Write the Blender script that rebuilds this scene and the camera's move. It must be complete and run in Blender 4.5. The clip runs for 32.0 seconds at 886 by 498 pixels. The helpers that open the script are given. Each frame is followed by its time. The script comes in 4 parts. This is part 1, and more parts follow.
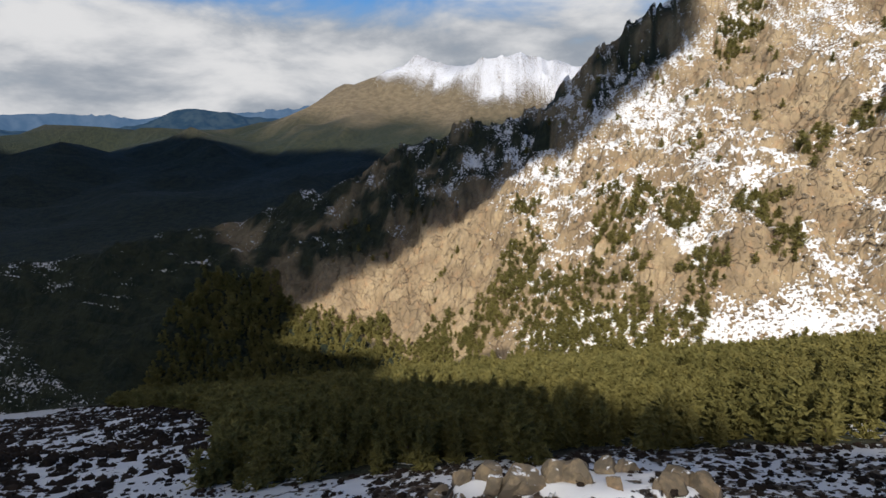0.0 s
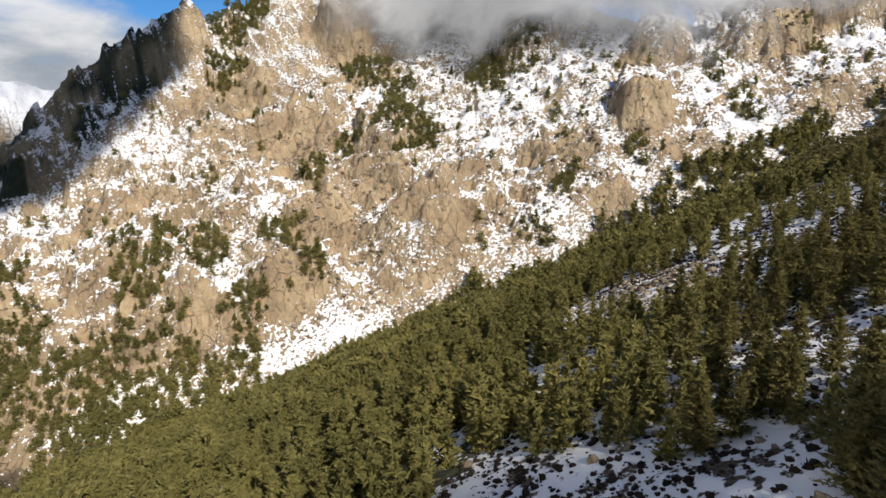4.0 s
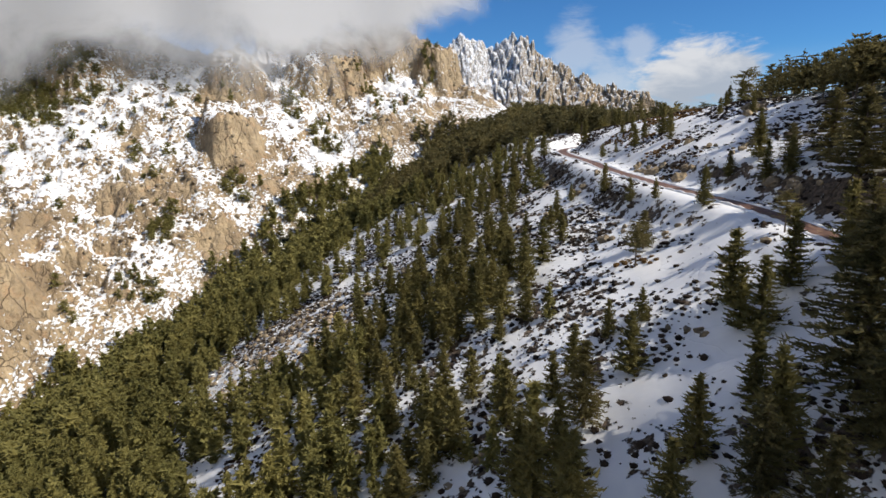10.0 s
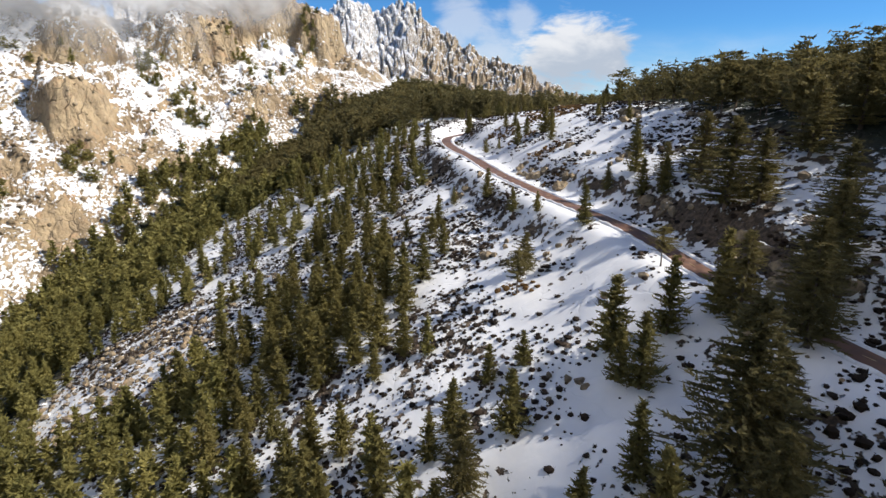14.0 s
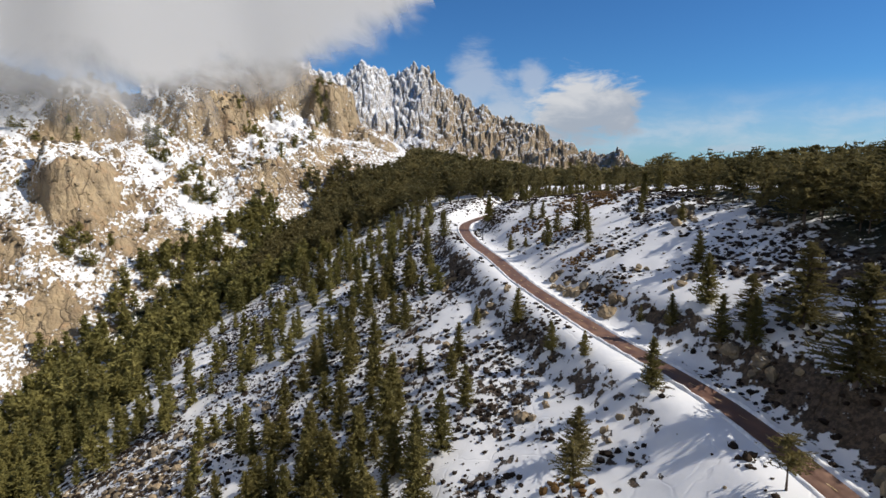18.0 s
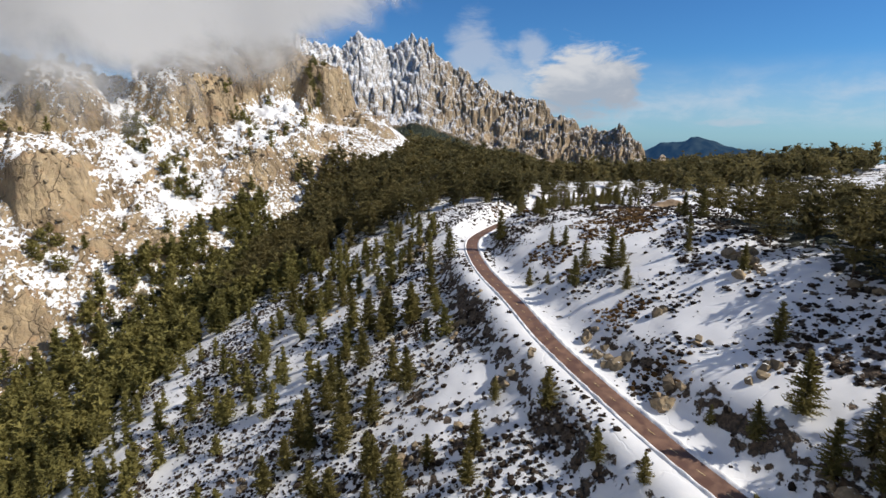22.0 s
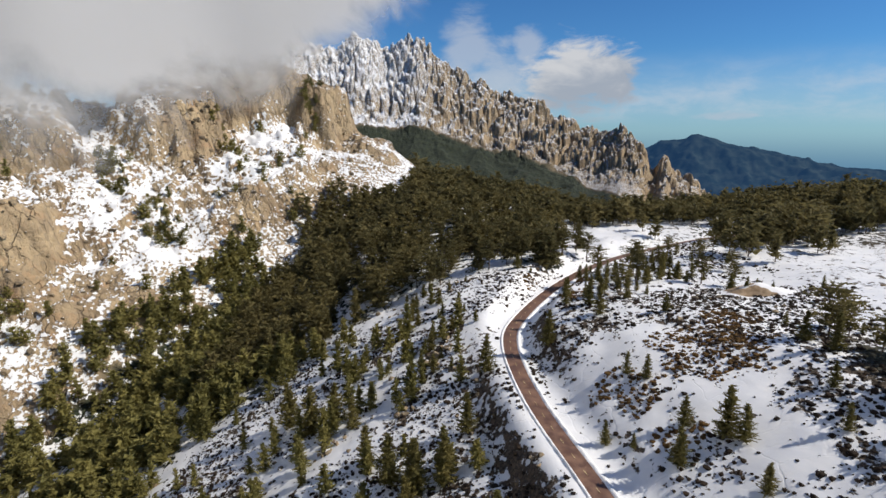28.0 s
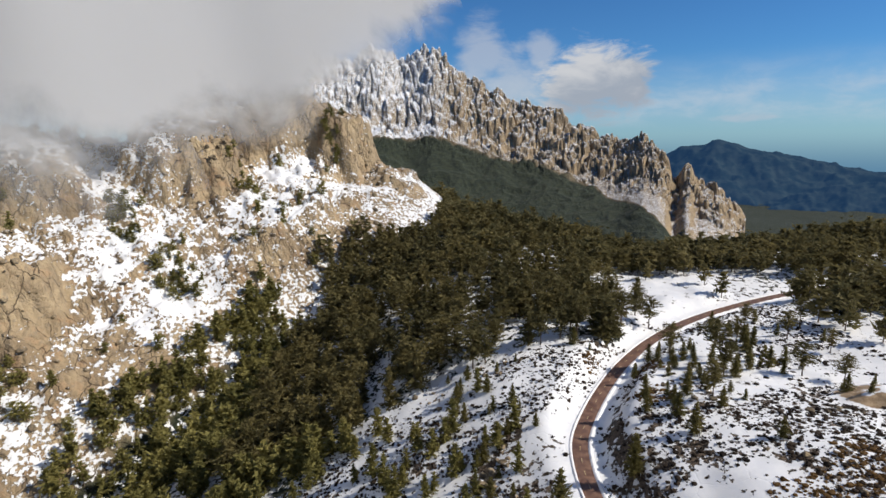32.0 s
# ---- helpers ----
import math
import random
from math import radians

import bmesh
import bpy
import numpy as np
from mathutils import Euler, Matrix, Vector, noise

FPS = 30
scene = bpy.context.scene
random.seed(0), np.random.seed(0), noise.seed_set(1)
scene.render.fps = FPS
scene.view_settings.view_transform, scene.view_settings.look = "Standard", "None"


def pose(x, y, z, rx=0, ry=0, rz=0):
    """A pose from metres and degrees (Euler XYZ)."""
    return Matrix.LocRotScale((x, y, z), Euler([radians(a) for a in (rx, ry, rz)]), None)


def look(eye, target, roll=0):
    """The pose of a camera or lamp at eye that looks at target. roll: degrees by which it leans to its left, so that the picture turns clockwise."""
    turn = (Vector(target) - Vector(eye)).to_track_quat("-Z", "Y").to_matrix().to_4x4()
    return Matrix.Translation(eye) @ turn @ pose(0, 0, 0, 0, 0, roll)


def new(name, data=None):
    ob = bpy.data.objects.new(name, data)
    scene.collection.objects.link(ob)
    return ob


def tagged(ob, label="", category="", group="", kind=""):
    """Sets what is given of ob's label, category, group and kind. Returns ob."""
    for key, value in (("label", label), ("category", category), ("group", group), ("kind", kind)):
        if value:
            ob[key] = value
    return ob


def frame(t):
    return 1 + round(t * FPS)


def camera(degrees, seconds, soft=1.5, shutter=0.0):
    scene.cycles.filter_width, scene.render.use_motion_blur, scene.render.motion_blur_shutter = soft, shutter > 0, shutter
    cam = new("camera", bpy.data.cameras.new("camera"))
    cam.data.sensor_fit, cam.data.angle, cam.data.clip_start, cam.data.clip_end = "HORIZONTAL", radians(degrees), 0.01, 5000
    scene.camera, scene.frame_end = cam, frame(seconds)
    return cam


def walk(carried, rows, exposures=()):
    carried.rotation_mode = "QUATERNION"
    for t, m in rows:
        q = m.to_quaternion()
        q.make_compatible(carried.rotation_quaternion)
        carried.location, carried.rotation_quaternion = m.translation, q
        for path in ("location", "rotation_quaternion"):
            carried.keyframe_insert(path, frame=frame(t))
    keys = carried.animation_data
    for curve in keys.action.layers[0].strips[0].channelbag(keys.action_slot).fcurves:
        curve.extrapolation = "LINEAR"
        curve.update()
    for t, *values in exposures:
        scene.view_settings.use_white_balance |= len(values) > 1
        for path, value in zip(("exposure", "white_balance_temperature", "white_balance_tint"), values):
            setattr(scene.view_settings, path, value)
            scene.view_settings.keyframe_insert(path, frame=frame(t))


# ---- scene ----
LENS = 77.55
cam = camera(LENS, 32.0, soft=1.5)

# seconds, x, y, z in metres, heading, pitch and roll in degrees
PATH = [
    (0.0, 16.48, -23.67, -16.67, 6.01, -15.70, -0.48),
    (0.5, 16.55, -18.36, -16.28, 1.87, -15.92, -0.48),
    (1.0, 16.09, -13.71, -16.35, -5.35, -16.05, -0.25),
    (1.5, 15.54, -8.83, -16.08, -13.20, -16.49, -0.06),
    (2.0, 15.58, -6.65, -15.77, -21.95, -16.45, 0.15),
    (2.5, 16.77, -4.31, -15.17, -31.06, -16.60, 0.11),
    (3.0, 19.36, -1.60, -14.54, -40.07, -15.81, 0.12),
    (3.5, 22.47, 0.86, -13.65, -41.41, -13.73, 0.06),
    (5.5, 18.10, 13.97, -12.69, -48.86, -10.65, 0.02),
    (6.0, 18.62, 14.50, -11.73, -56.97, -9.85, -0.21),
    (6.5, 19.12, 14.78, -10.39, -60.45, -9.66, -0.36),
    (7.0, 19.49, 14.93, -9.02, -61.24, -9.69, -0.52),
    (7.5, 19.78, 15.16, -7.71, -62.00, -9.90, -0.63),
    (8.0, 19.90, 15.35, -6.59, -63.68, -10.10, -0.75),
    (8.5, 20.14, 15.69, -5.52, -73.64, -10.20, -1.14),
    (9.0, 20.60, 15.75, -4.35, -78.11, -10.42, -1.16),
    (9.5, 20.94, 15.67, -3.02, -79.59, -10.99, -1.16),
    (10.0, 21.33, 15.60, -1.76, -82.40, -11.33, -1.18),
    (10.5, 21.83, 15.43, -0.49, -85.77, -11.78, -1.15),
    (11.0, 22.55, 15.37, 0.79, -87.55, -11.93, -1.09),
    (11.5, 23.59, 15.23, 2.05, -88.19, -12.23, -0.87),
    (12.0, 24.94, 14.86, 3.19, -91.07, -12.48, -0.54),
    (12.5, 26.76, 14.45, 4.21, -93.01, -13.13, -0.09),
    (13.0, 29.28, 13.94, 5.34, -94.33, -14.28, 0.28),
    (13.5, 32.37, 13.42, 6.71, -94.47, -14.99, 0.66),
    (14.0, 36.00, 12.91, 8.22, -94.19, -14.64, 1.00),
    (14.5, 39.98, 12.46, 9.72, -93.87, -13.79, 1.20),
    (15.0, 44.36, 12.03, 11.29, -93.54, -12.62, 1.27),
    (15.5, 48.94, 11.56, 12.93, -93.12, -11.06, 1.10),
    (17.5, 65.72, 11.90, 20.00, -92.44, -8.86, 0.49),
    (18.0, 69.19, 12.36, 21.91, -92.55, -9.09, 0.26),
    (18.5, 72.81, 12.71, 23.66, -92.69, -9.49, 0.17),
    (19.0, 76.67, 12.98, 25.39, -92.87, -9.99, 0.24),
    (19.5, 80.69, 13.14, 27.19, -92.96, -10.53, 0.38),
    (20.0, 84.74, 13.29, 29.07, -93.03, -11.02, 0.43),
    (20.5, 88.82, 13.48, 30.93, -93.06, -11.34, 0.50),
    (21.0, 92.96, 13.59, 32.77, -93.03, -11.50, 0.53),
    (21.5, 97.40, 13.84, 34.64, -92.88, -11.56, 0.50),
    (22.0, 101.80, 14.28, 36.60, -92.84, -11.81, 0.54),
    (22.5, 106.01, 14.74, 38.67, -92.82, -12.03, 0.55),
    (23.0, 110.17, 15.36, 40.73, -92.84, -12.25, 0.52),
    (23.5, 114.40, 15.93, 42.74, -92.83, -12.28, 0.48),
    (24.0, 118.56, 16.55, 44.80, -92.84, -12.31, 0.43),
    (24.5, 122.72, 17.31, 46.96, -92.89, -12.27, 0.31),
    (25.0, 126.98, 18.02, 49.10, -92.97, -12.50, 0.17),
    (25.5, 131.33, 18.71, 51.27, -93.04, -12.65, 0.12),
    (27.5, 149.76, 22.63, 60.37, -93.19, -12.27, -0.05),
    (28.0, 154.48, 23.36, 62.82, -93.12, -12.17, -0.07),
    (28.5, 159.23, 24.08, 65.34, -93.00, -12.23, 0.11),
    (29.0, 164.06, 25.14, 68.20, -91.70, -12.29, 0.19),
    (29.5, 168.73, 26.60, 70.97, -91.23, -12.07, -0.05),
    (30.0, 173.29, 28.17, 73.65, -91.19, -11.82, -0.33),
    (30.5, 177.82, 29.55, 76.29, -91.19, -11.69, -0.56),
    (31.0, 182.34, 30.76, 78.86, -91.31, -11.69, -0.61),
    (31.5, 186.67, 31.97, 81.17, -91.38, -11.57, -0.76),
    (32.0, 190.89, 33.15, 83.31, -91.46, -11.52, -0.93),
]


def heading(x, y, z, yaw, pitch, roll):
    return Matrix.Translation((x, y, z)) @ pose(0, 0, 0, 0, 0, yaw) @ pose(0, 0, 0, 90 + pitch) @ pose(0, 0, 0, 0, 0, roll)


walk(cam, [(t, heading(*row)) for t, *row in PATH], [(0.0, -0.05), (2.0, 0.1), (3.5, 0.1), (6.0, 0.0), (9.0, 0.15), (11.0, 0.25), (13.0, 0.42), (14.0, 0.45), (15.5, 0.35), (18.0, 0.05), (20.0, 0.08), (26.0, 0.0), (32.0, -0.05)])

# ---- world and sun ----
SUN_AZ, SUN_EL = radians(261), radians(42)      # the azimuth is counted from +x towards +y
SUN_DIR = Vector((math.cos(SUN_EL) * math.cos(SUN_AZ), math.cos(SUN_EL) * math.sin(SUN_AZ), math.sin(SUN_EL)))

sun_data = bpy.data.lights.new("sun", "SUN")
sun_data.energy, sun_data.angle, sun_data.color = 5.0, radians(0.5), (1.0, 0.93, 0.83)
sun = new("sun", sun_data)
sun.matrix_world = look(SUN_DIR * 900, (0, 0, 0))


class Nodes:
    """A short hand for node trees."""

    def __init__(self, tree):
        self.tree = tree
        tree.nodes.clear()

    def add(self, kind, ins=None, **props):
        n = self.tree.nodes.new(kind)
        for k, v in props.items():
            setattr(n, k, v)
        for k, v in (ins or {}).items():
            self.put(n.inputs[k], v)
        return n

    def put(self, socket, v):
        if isinstance(v, bpy.types.NodeSocket):
            self.tree.links.new(v, socket)
        elif isinstance(v, bpy.types.Node):
            self.tree.links.new(v.outputs[0], socket)
        else:
            socket.default_value = v

    def math(self, op, a, b=0.0, clamp=False):
        return self.add("ShaderNodeMath", {0: a, 1: b}, operation=op, use_clamp=clamp).outputs[0]

    def vmath(self, op, a, b=(0, 0, 0)):
        n = self.add("ShaderNodeVectorMath", {0: a, 1: b}, operation=op)
        return n.outputs["Value" if op in ("DOT_PRODUCT", "LENGTH", "DISTANCE") else "Vector"]

    def step(self, v, lo, hi, a=0.0, b=1.0):
        return self.add("ShaderNodeMapRange", {"Value": v, "From Min": lo, "From Max": hi, "To Min": a, "To Max": b},
                        interpolation_type="SMOOTHSTEP").outputs[0]

    def noise(self, vec, scale, detail=4.0, rough=0.55, distort=0.0):
        return self.add("ShaderNodeTexNoise", {"Vector": vec, "Scale": scale, "Detail": detail, "Roughness": rough, "Distortion": distort}).outputs[0]

    def mix(self, f, a, b):
        n = self.add("ShaderNodeMix", data_type="RGBA")
        self.put(n.inputs[0], f), self.put(n.inputs[6], a), self.put(n.inputs[7], b)
        return n.outputs[2]


def sky_world():
    world = bpy.data.worlds.new("sky")
    scene.world = world
    world.use_nodes = True
    n = Nodes(world.node_tree)
    sky = n.add("ShaderNodeTexSky", sky_type="NISHITA", sun_disc=False, sun_elevation=SUN_EL,
                sun_rotation=math.pi / 2 - SUN_AZ, altitude=1200.0, air_density=1.0, dust_density=0.15, ozone_density=4.0)
    way = n.add("ShaderNodeTexCoord").outputs["Generated"]
    xyz = n.add("ShaderNodeSeparateXYZ", {0: way})
    z = xyz.outputs[2]
    clear = n.vmath("MULTIPLY", sky.outputs[0], (0.37, 0.72, 1.02))
    # haze low on the horizon, over the sea
    haze = n.step(z, -0.02, 0.14, 1.0, 0.0)
    base = n.mix(n.math("MULTIPLY", haze, 0.40), clear, (3.6, 5.2, 6.6, 1))
    below = n.step(z, -0.075, 0.002, 1.0, 0.0)
    base = n.mix(below, base, (1.1, 2.5, 4.0, 1))

    def blob(d, wide, stretch):
        """A soft spot round a direction, flattened."""
        off = n.vmath("MULTIPLY", n.vmath("SUBTRACT", way, d), (1, 1, stretch))
        return n.step(n.vmath("LENGTH", off), 0.0, wide, 1.0, 0.0)

    def toward(az, el):
        a, e = radians(az), radians(el)
        return (math.cos(a) * math.cos(e), math.sin(a) * math.cos(e), math.sin(e))

    stretched = n.vmath("MULTIPLY", way, (1, 1, 2.4))
    big = n.noise(stretched, 3.4, 7.0, 0.55, 0.25)
    fine = n.noise(stretched, 13.0, 6.0, 0.6, 0.3)
    # a broken deck of cloud to the north, thinning out overhead
    north = n.step(xyz.outputs[1], 0.30, 0.85)
    deck = n.math("MULTIPLY", north, n.step(z, 0.02, 0.34, 1.05, 0.15))
    deck = n.step(n.math("ADD", n.math("MULTIPLY", big, 0.9), n.math("MULTIPLY", deck, 0.75)), 0.84, 1.12)
    # one fair-weather cloud and a thin bar by the far ridge
    puff = n.math("MAXIMUM", blob(toward(-15.6, 4.6), 0.150, 1.4), blob(toward(-18.6, 4.9), 0.110, 1.15))
    puff = n.step(n.math("ADD", n.math("MULTIPLY", puff, 1.05), n.math("MULTIPLY", n.math("SUBTRACT", fine, 0.5), 1.5)), 0.36, 0.78)
    shred = n.math("MAXIMUM", n.math("MAXIMUM", blob(toward(-5.6, 7.6), 0.10, 0.75), blob(toward(-8.6, 5.0), 0.12, 0.9)), blob(toward(-11.4, 7.6), 0.060, 0.9))
    shred = n.step(n.math("ADD", shred, n.math("MULTIPLY", n.math("SUBTRACT", fine, 0.5), 1.3)), 0.36, 0.95)
    bar = n.step(n.math("ADD", blob(toward(-29.5, 1.2), 0.12, 7.0), n.math("MULTIPLY", n.math("SUBTRACT", fine, 0.5), 1.5)), 0.50, 0.95)
    veil = n.math("MULTIPLY", n.math("MULTIPLY", n.step(z, 0.0, 0.035), n.step(z, 0.05, 0.13, 1.0, 0.0)), n.step(fine, 0.35, 0.75, 0.15, 0.6))
    lit = n.mix(n.step(big, 0.38, 0.62), (3.3, 3.7, 4.3, 1), (8.0, 8.0, 8.1, 1))
    lit_puff = n.mix(n.step(n.math("ADD", n.math("ADD", z, n.math("MULTIPLY", xyz.outputs[1], 0.35)), n.math("MULTIPLY", fine, 0.16)), 0.035, 0.125), (3.9, 4.3, 5.0, 1), (6.9, 6.9, 7.0, 1))
    out = n.mix(veil, base, (6.0, 6.6, 7.4, 1))
    out = n.mix(deck, out, lit)
    out = n.mix(n.math("MULTIPLY", bar, 0.6), out, (4.8, 5.6, 6.6, 1))
    out = n.mix(n.math("MULTIPLY", shred, 0.55), out, (6.0, 6.3, 6.8, 1))
    out = n.mix(n.math("MULTIPLY", puff, 0.92), out, lit_puff)
    bg = n.add("ShaderNodeBackground", {"Color": out, "Strength": 0.095})
    n.add("ShaderNodeOutputWorld", {"Surface": bg})


sky_world()

# ---- number noise for the relief ----
def hashed(ix, iy, seed):
    h = (ix.astype(np.int64) * 374761393 + iy.astype(np.int64) * 668265263 + seed * 974634777) & 0xFFFFFFFF
    h = ((h ^ (h >> 13)) * 1274126177) & 0xFFFFFFFF
    return ((h ^ (h >> 16)) & 0xFFFFFF) / float(0xFFFFFF)


def value_noise(x, y, seed):
    ix, iy = np.floor(x), np.floor(y)
    fx, fy = x - ix, y - iy
    fx, fy = fx * fx * fx * (fx * (fx * 6 - 15) + 10), fy * fy * fy * (fy * (fy * 6 - 15) + 10)
    a, b = hashed(ix, iy, seed), hashed(ix + 1, iy, seed)
    c, d = hashed(ix, iy + 1, seed), hashed(ix + 1, iy + 1, seed)
    return (a + (b - a) * fx) * (1 - fy) + (c + (d - c) * fx) * fy


def fbm(x, y, size, octaves=4, seed=0, gain=0.5):
    """Layered noise, about -1 to 1; size: metres of the largest swell."""
    total, amp, norm = 0.0, 1.0, 0.0
    for k in range(octaves):
        c, s = math.cos(0.6 * k + seed), math.sin(0.6 * k + seed)
        u, v = (c * x - s * y) / size, (s * x + c * y) / size
        total = total + amp * (value_noise(u, v, seed + 17 * k) * 2 - 1)
        norm, amp, size = norm + amp, amp * gain, size / 2.03
    return total / norm


def ridged(x, y, size, octaves=4, seed=0, gain=0.5):
    total, amp, norm = 0.0, 1.0, 0.0
    for k in range(octaves):
        c, s = math.cos(0.9 * k + seed), math.sin(0.9 * k + seed)
        u, v = (c * x - s * y) / size, (s * x + c * y) / size
        total = total + amp * (1 - 2 * np.abs(value_noise(u, v, seed + 31 * k) * 2 - 1))
        norm, amp, size = norm + amp, amp * gain, size / 2.1
    return total / norm


def cells(x, y, size, seed=0):
    """Distance to the nearest cell's border and the cell's own number."""
    u, v = x / size, y / size
    iu, iv = np.floor(u), np.floor(v)
    d1, d2, own = np.full(np.shape(u), 9.0), np.full(np.shape(u), 9.0), np.zeros(np.shape(u))
    for du in (-1, 0, 1):
        for dv in (-1, 0, 1):
            cu, cv = iu + du, iv + dv
            dist = np.hypot(u - cu - hashed(cu, cv, seed), v - cv - hashed(cu, cv, seed + 5))
            near = dist < d1
            d2 = np.where(near, d1, np.minimum(d2, dist))
            own = np.where(near, hashed(cu, cv, seed + 9), own)
            d1 = np.where(near, dist, d1)
    return d2 - d1, own


def smooth(v, lo, hi):
    t = np.clip((v - lo) / (hi - lo), 0, 1)
    return t * t * (3 - 2 * t)


def soft_max(a, b, k):
    h = np.clip(0.5 + 0.5 * (a - b) / k, 0, 1)
    return b + (a - b) * h + k * h * (1 - h)


def soft_min(a, b, k):
    return -soft_max(-a, -b, k)


# ---- the plan: road, foot of the mountain ----
ROAD = [(20, -80, -28.5), (60, -63, -26), (93, -50, -23.7), (124, -43.5, -21.5), (157, -40, -19.3), (190, -29.5, -17), (229, -19.7, -14.5),
        (258, -15.2, -12.5), (295, -9.5, -10.8), (332, -9.5, -9.6), (356, -17.5, -8.6), (392, -41, -6.5), (420, -70, -3.5), (440, -105, -0.5),
        (458, -160, 3), (474, -240, 5)]
FOOT = [(-700, 900, -390), (-350, 640, -330), (-150, 510, -270), (-46, 452, -245), (85, 402, -200), (165, 362, -182), (260, 318, -156), (385, 243, -95),
        (471, 188, -47), (545, 128, -24), (612, 74, 8), (668, 26, 22), (735, 14, 18), (800, 70, 5), (860, 260, -30), (1000, 700, -60), (1500, 3200, -200)]

SPUR = [(250, 800, 60), (71, 745, -42), (-112, 730, -89), (-197, 690, -133), (-316, 632, -172), (-440, 562, -200), (-620, 480, -220)]
# towers that stand out of the face: x, y, radius, height
TOWERS = [(489, 265, 22, 24), (632, 222, 40, 34), (425, 640, 34, 46), (722, 128, 42, 38), (690, 190, 40, 34), (560, 290, 26, 20), (300, 350, 34, 14), (215, 375, 38, 18),
          (125, 430, 30, 16), (520, 420, 30, 26), (360, 470, 30, 22), (455, 215, 14, 12), (-90, 462, 44, 30), (193, 768, 22, 30), (232, 778, 26, 34), (137, 716, 18, 18), (80, 690, 18, 16), (265, 770, 26, 36)]


# bare slabs and snow-filled hollows of the face: x, y, z, radius
BARE = [(604, 187, 46, 16), (663, 178, 86, 22), (696, 122, 100, 26), (712, 73, 60, 24), (690, 85, 52, 22), (676, 48, 38, 16), (283, 651, 13, 50), (293, 541, -41, 48), (408, 614, 98, 36), (314, 430, -63, 35), (313, 364, -68, 30), (361, 362, -59, 24), (260, 430, -98, 36),
        (203, 386, -131, 30), (323, 325, -85, 24), (414, 323, -41, 18), (429, 289, -36, 20), (473, 250, 2, 26), (485, 211, -26, 16), (621, 197, 78, 27),
        (692, 112, 97, 24), (721, 85, 70, 26), (410, 240, -75, 18), (524, 300, 52, 17), (467, 218, -29, 15), (481, 191, -39, 15), (-90, 462, -225, 50)]
DRIFT = [(440, 430, 8, 52), (470, 390, 22, 44), (545, 320, 62, 40), (400, 520, 0, 40), (477, 518, 54, 52), (430, 375, -11, 42), (470, 310, 0, 27), (511, 358, 42, 40), (589, 258, 60, 36), (661, 153, 54, 25), (609, 256, 85, 27), (568, 269, 79, 26), (586, 225, 55, 13), (607, 173, 19, 26), (555, 233, 28, 24), (600, 163, 4, 28),
         (378, 284, -80, 21), (440, 224, -53, 22), (235, 349, -154, 28), (292, 331, -111, 22), (209, 472, -94, 28), (166, 437, -133, 27), (183, 358, -176, 20),
         (508, 253, 32, 16), (475, 279, 24, 14), (540, 190, -10, 26), (520, 230, 15, 16)]


def spots(x, y, z, rows):
    """1 inside any of the given balls, with ragged edges, 0 outside."""
    rag = 0.22 * fbm(x, y, 16, 3, 117)
    out = np.zeros(np.shape(x))
    for cx, cy, cz, r in rows:
        out = np.maximum(out, smooth(1.2 + rag - np.sqrt((x - cx) ** 2 + (y - cy) ** 2 + (z - cz) ** 2) / r, 0, 0.4))
    return out


def curve_points(points, step):
    """Points at even steps along a smooth curve through the given ones."""
    p = np.array(points, float)
    p = np.vstack([2 * p[0] - p[1], p, 2 * p[-1] - p[-2]])
    out = []
    for a, b, c, d in zip(p[:-3], p[1:-2], p[2:-1], p[3:]):
        for u in np.linspace(0, 1, 24, endpoint=False):
            out.append(0.5 * (2 * b + (c - a) * u + (2 * a - 5 * b + 4 * c - d) * u**2 + (3 * b - a - 3 * c + d) * u**3))
    out = np.array(out + [p[-2]])
    run = np.concatenate([[0], np.cumsum(np.linalg.norm(np.diff(out[:, :2], axis=0), axis=1))])
    s = np.arange(0, run[-1], step)
    return np.stack([np.interp(s, run, out[:, k]) for k in range(3)], 1)


def to_line(x, y, line):
    """Signed distance to a polyline (left of its run is positive), the third number there and the way along it."""
    line = np.asarray(line, float)
    a, step = line[:-1], np.diff(line, axis=0)
    long2 = step[:, 0] ** 2 + step[:, 1] ** 2
    run = np.concatenate([[0], np.cumsum(np.sqrt(long2))])
    px, py = np.ravel(x).astype(float), np.ravel(y).astype(float)
    nearest = np.zeros(len(px), int)
    for lo in range(0, len(px), 8192):
        bx, by = px[lo:lo + 8192], py[lo:lo + 8192]
        best, idx = np.full(len(bx), 1e18), np.zeros(len(bx), int)
        for k in range(len(a)):
            ox, oy = bx - a[k, 0], by - a[k, 1]
            u = np.clip((ox * step[k, 0] + oy * step[k, 1]) / long2[k], 0, 1)
            d = (ox - u * step[k, 0]) ** 2 + (oy - u * step[k, 1]) ** 2
            idx[d < best] = k
            np.minimum(best, d, out=best)
        nearest[lo:lo + 8192] = idx
    p, q = a[nearest], step[nearest]
    ox, oy = px - p[:, 0], py - p[:, 1]
    u = np.clip((ox * q[:, 0] + oy * q[:, 1]) / long2[nearest], 0, 1)
    d = np.hypot(ox - u * q[:, 0], oy - u * q[:, 1]) * np.sign(q[:, 0] * oy - q[:, 1] * ox)
    shape = np.shape(x)
    return d.reshape(shape), (p[:, 2] + u * q[:, 2]).reshape(shape), (run[nearest] + u * np.sqrt(long2[nearest])).reshape(shape)


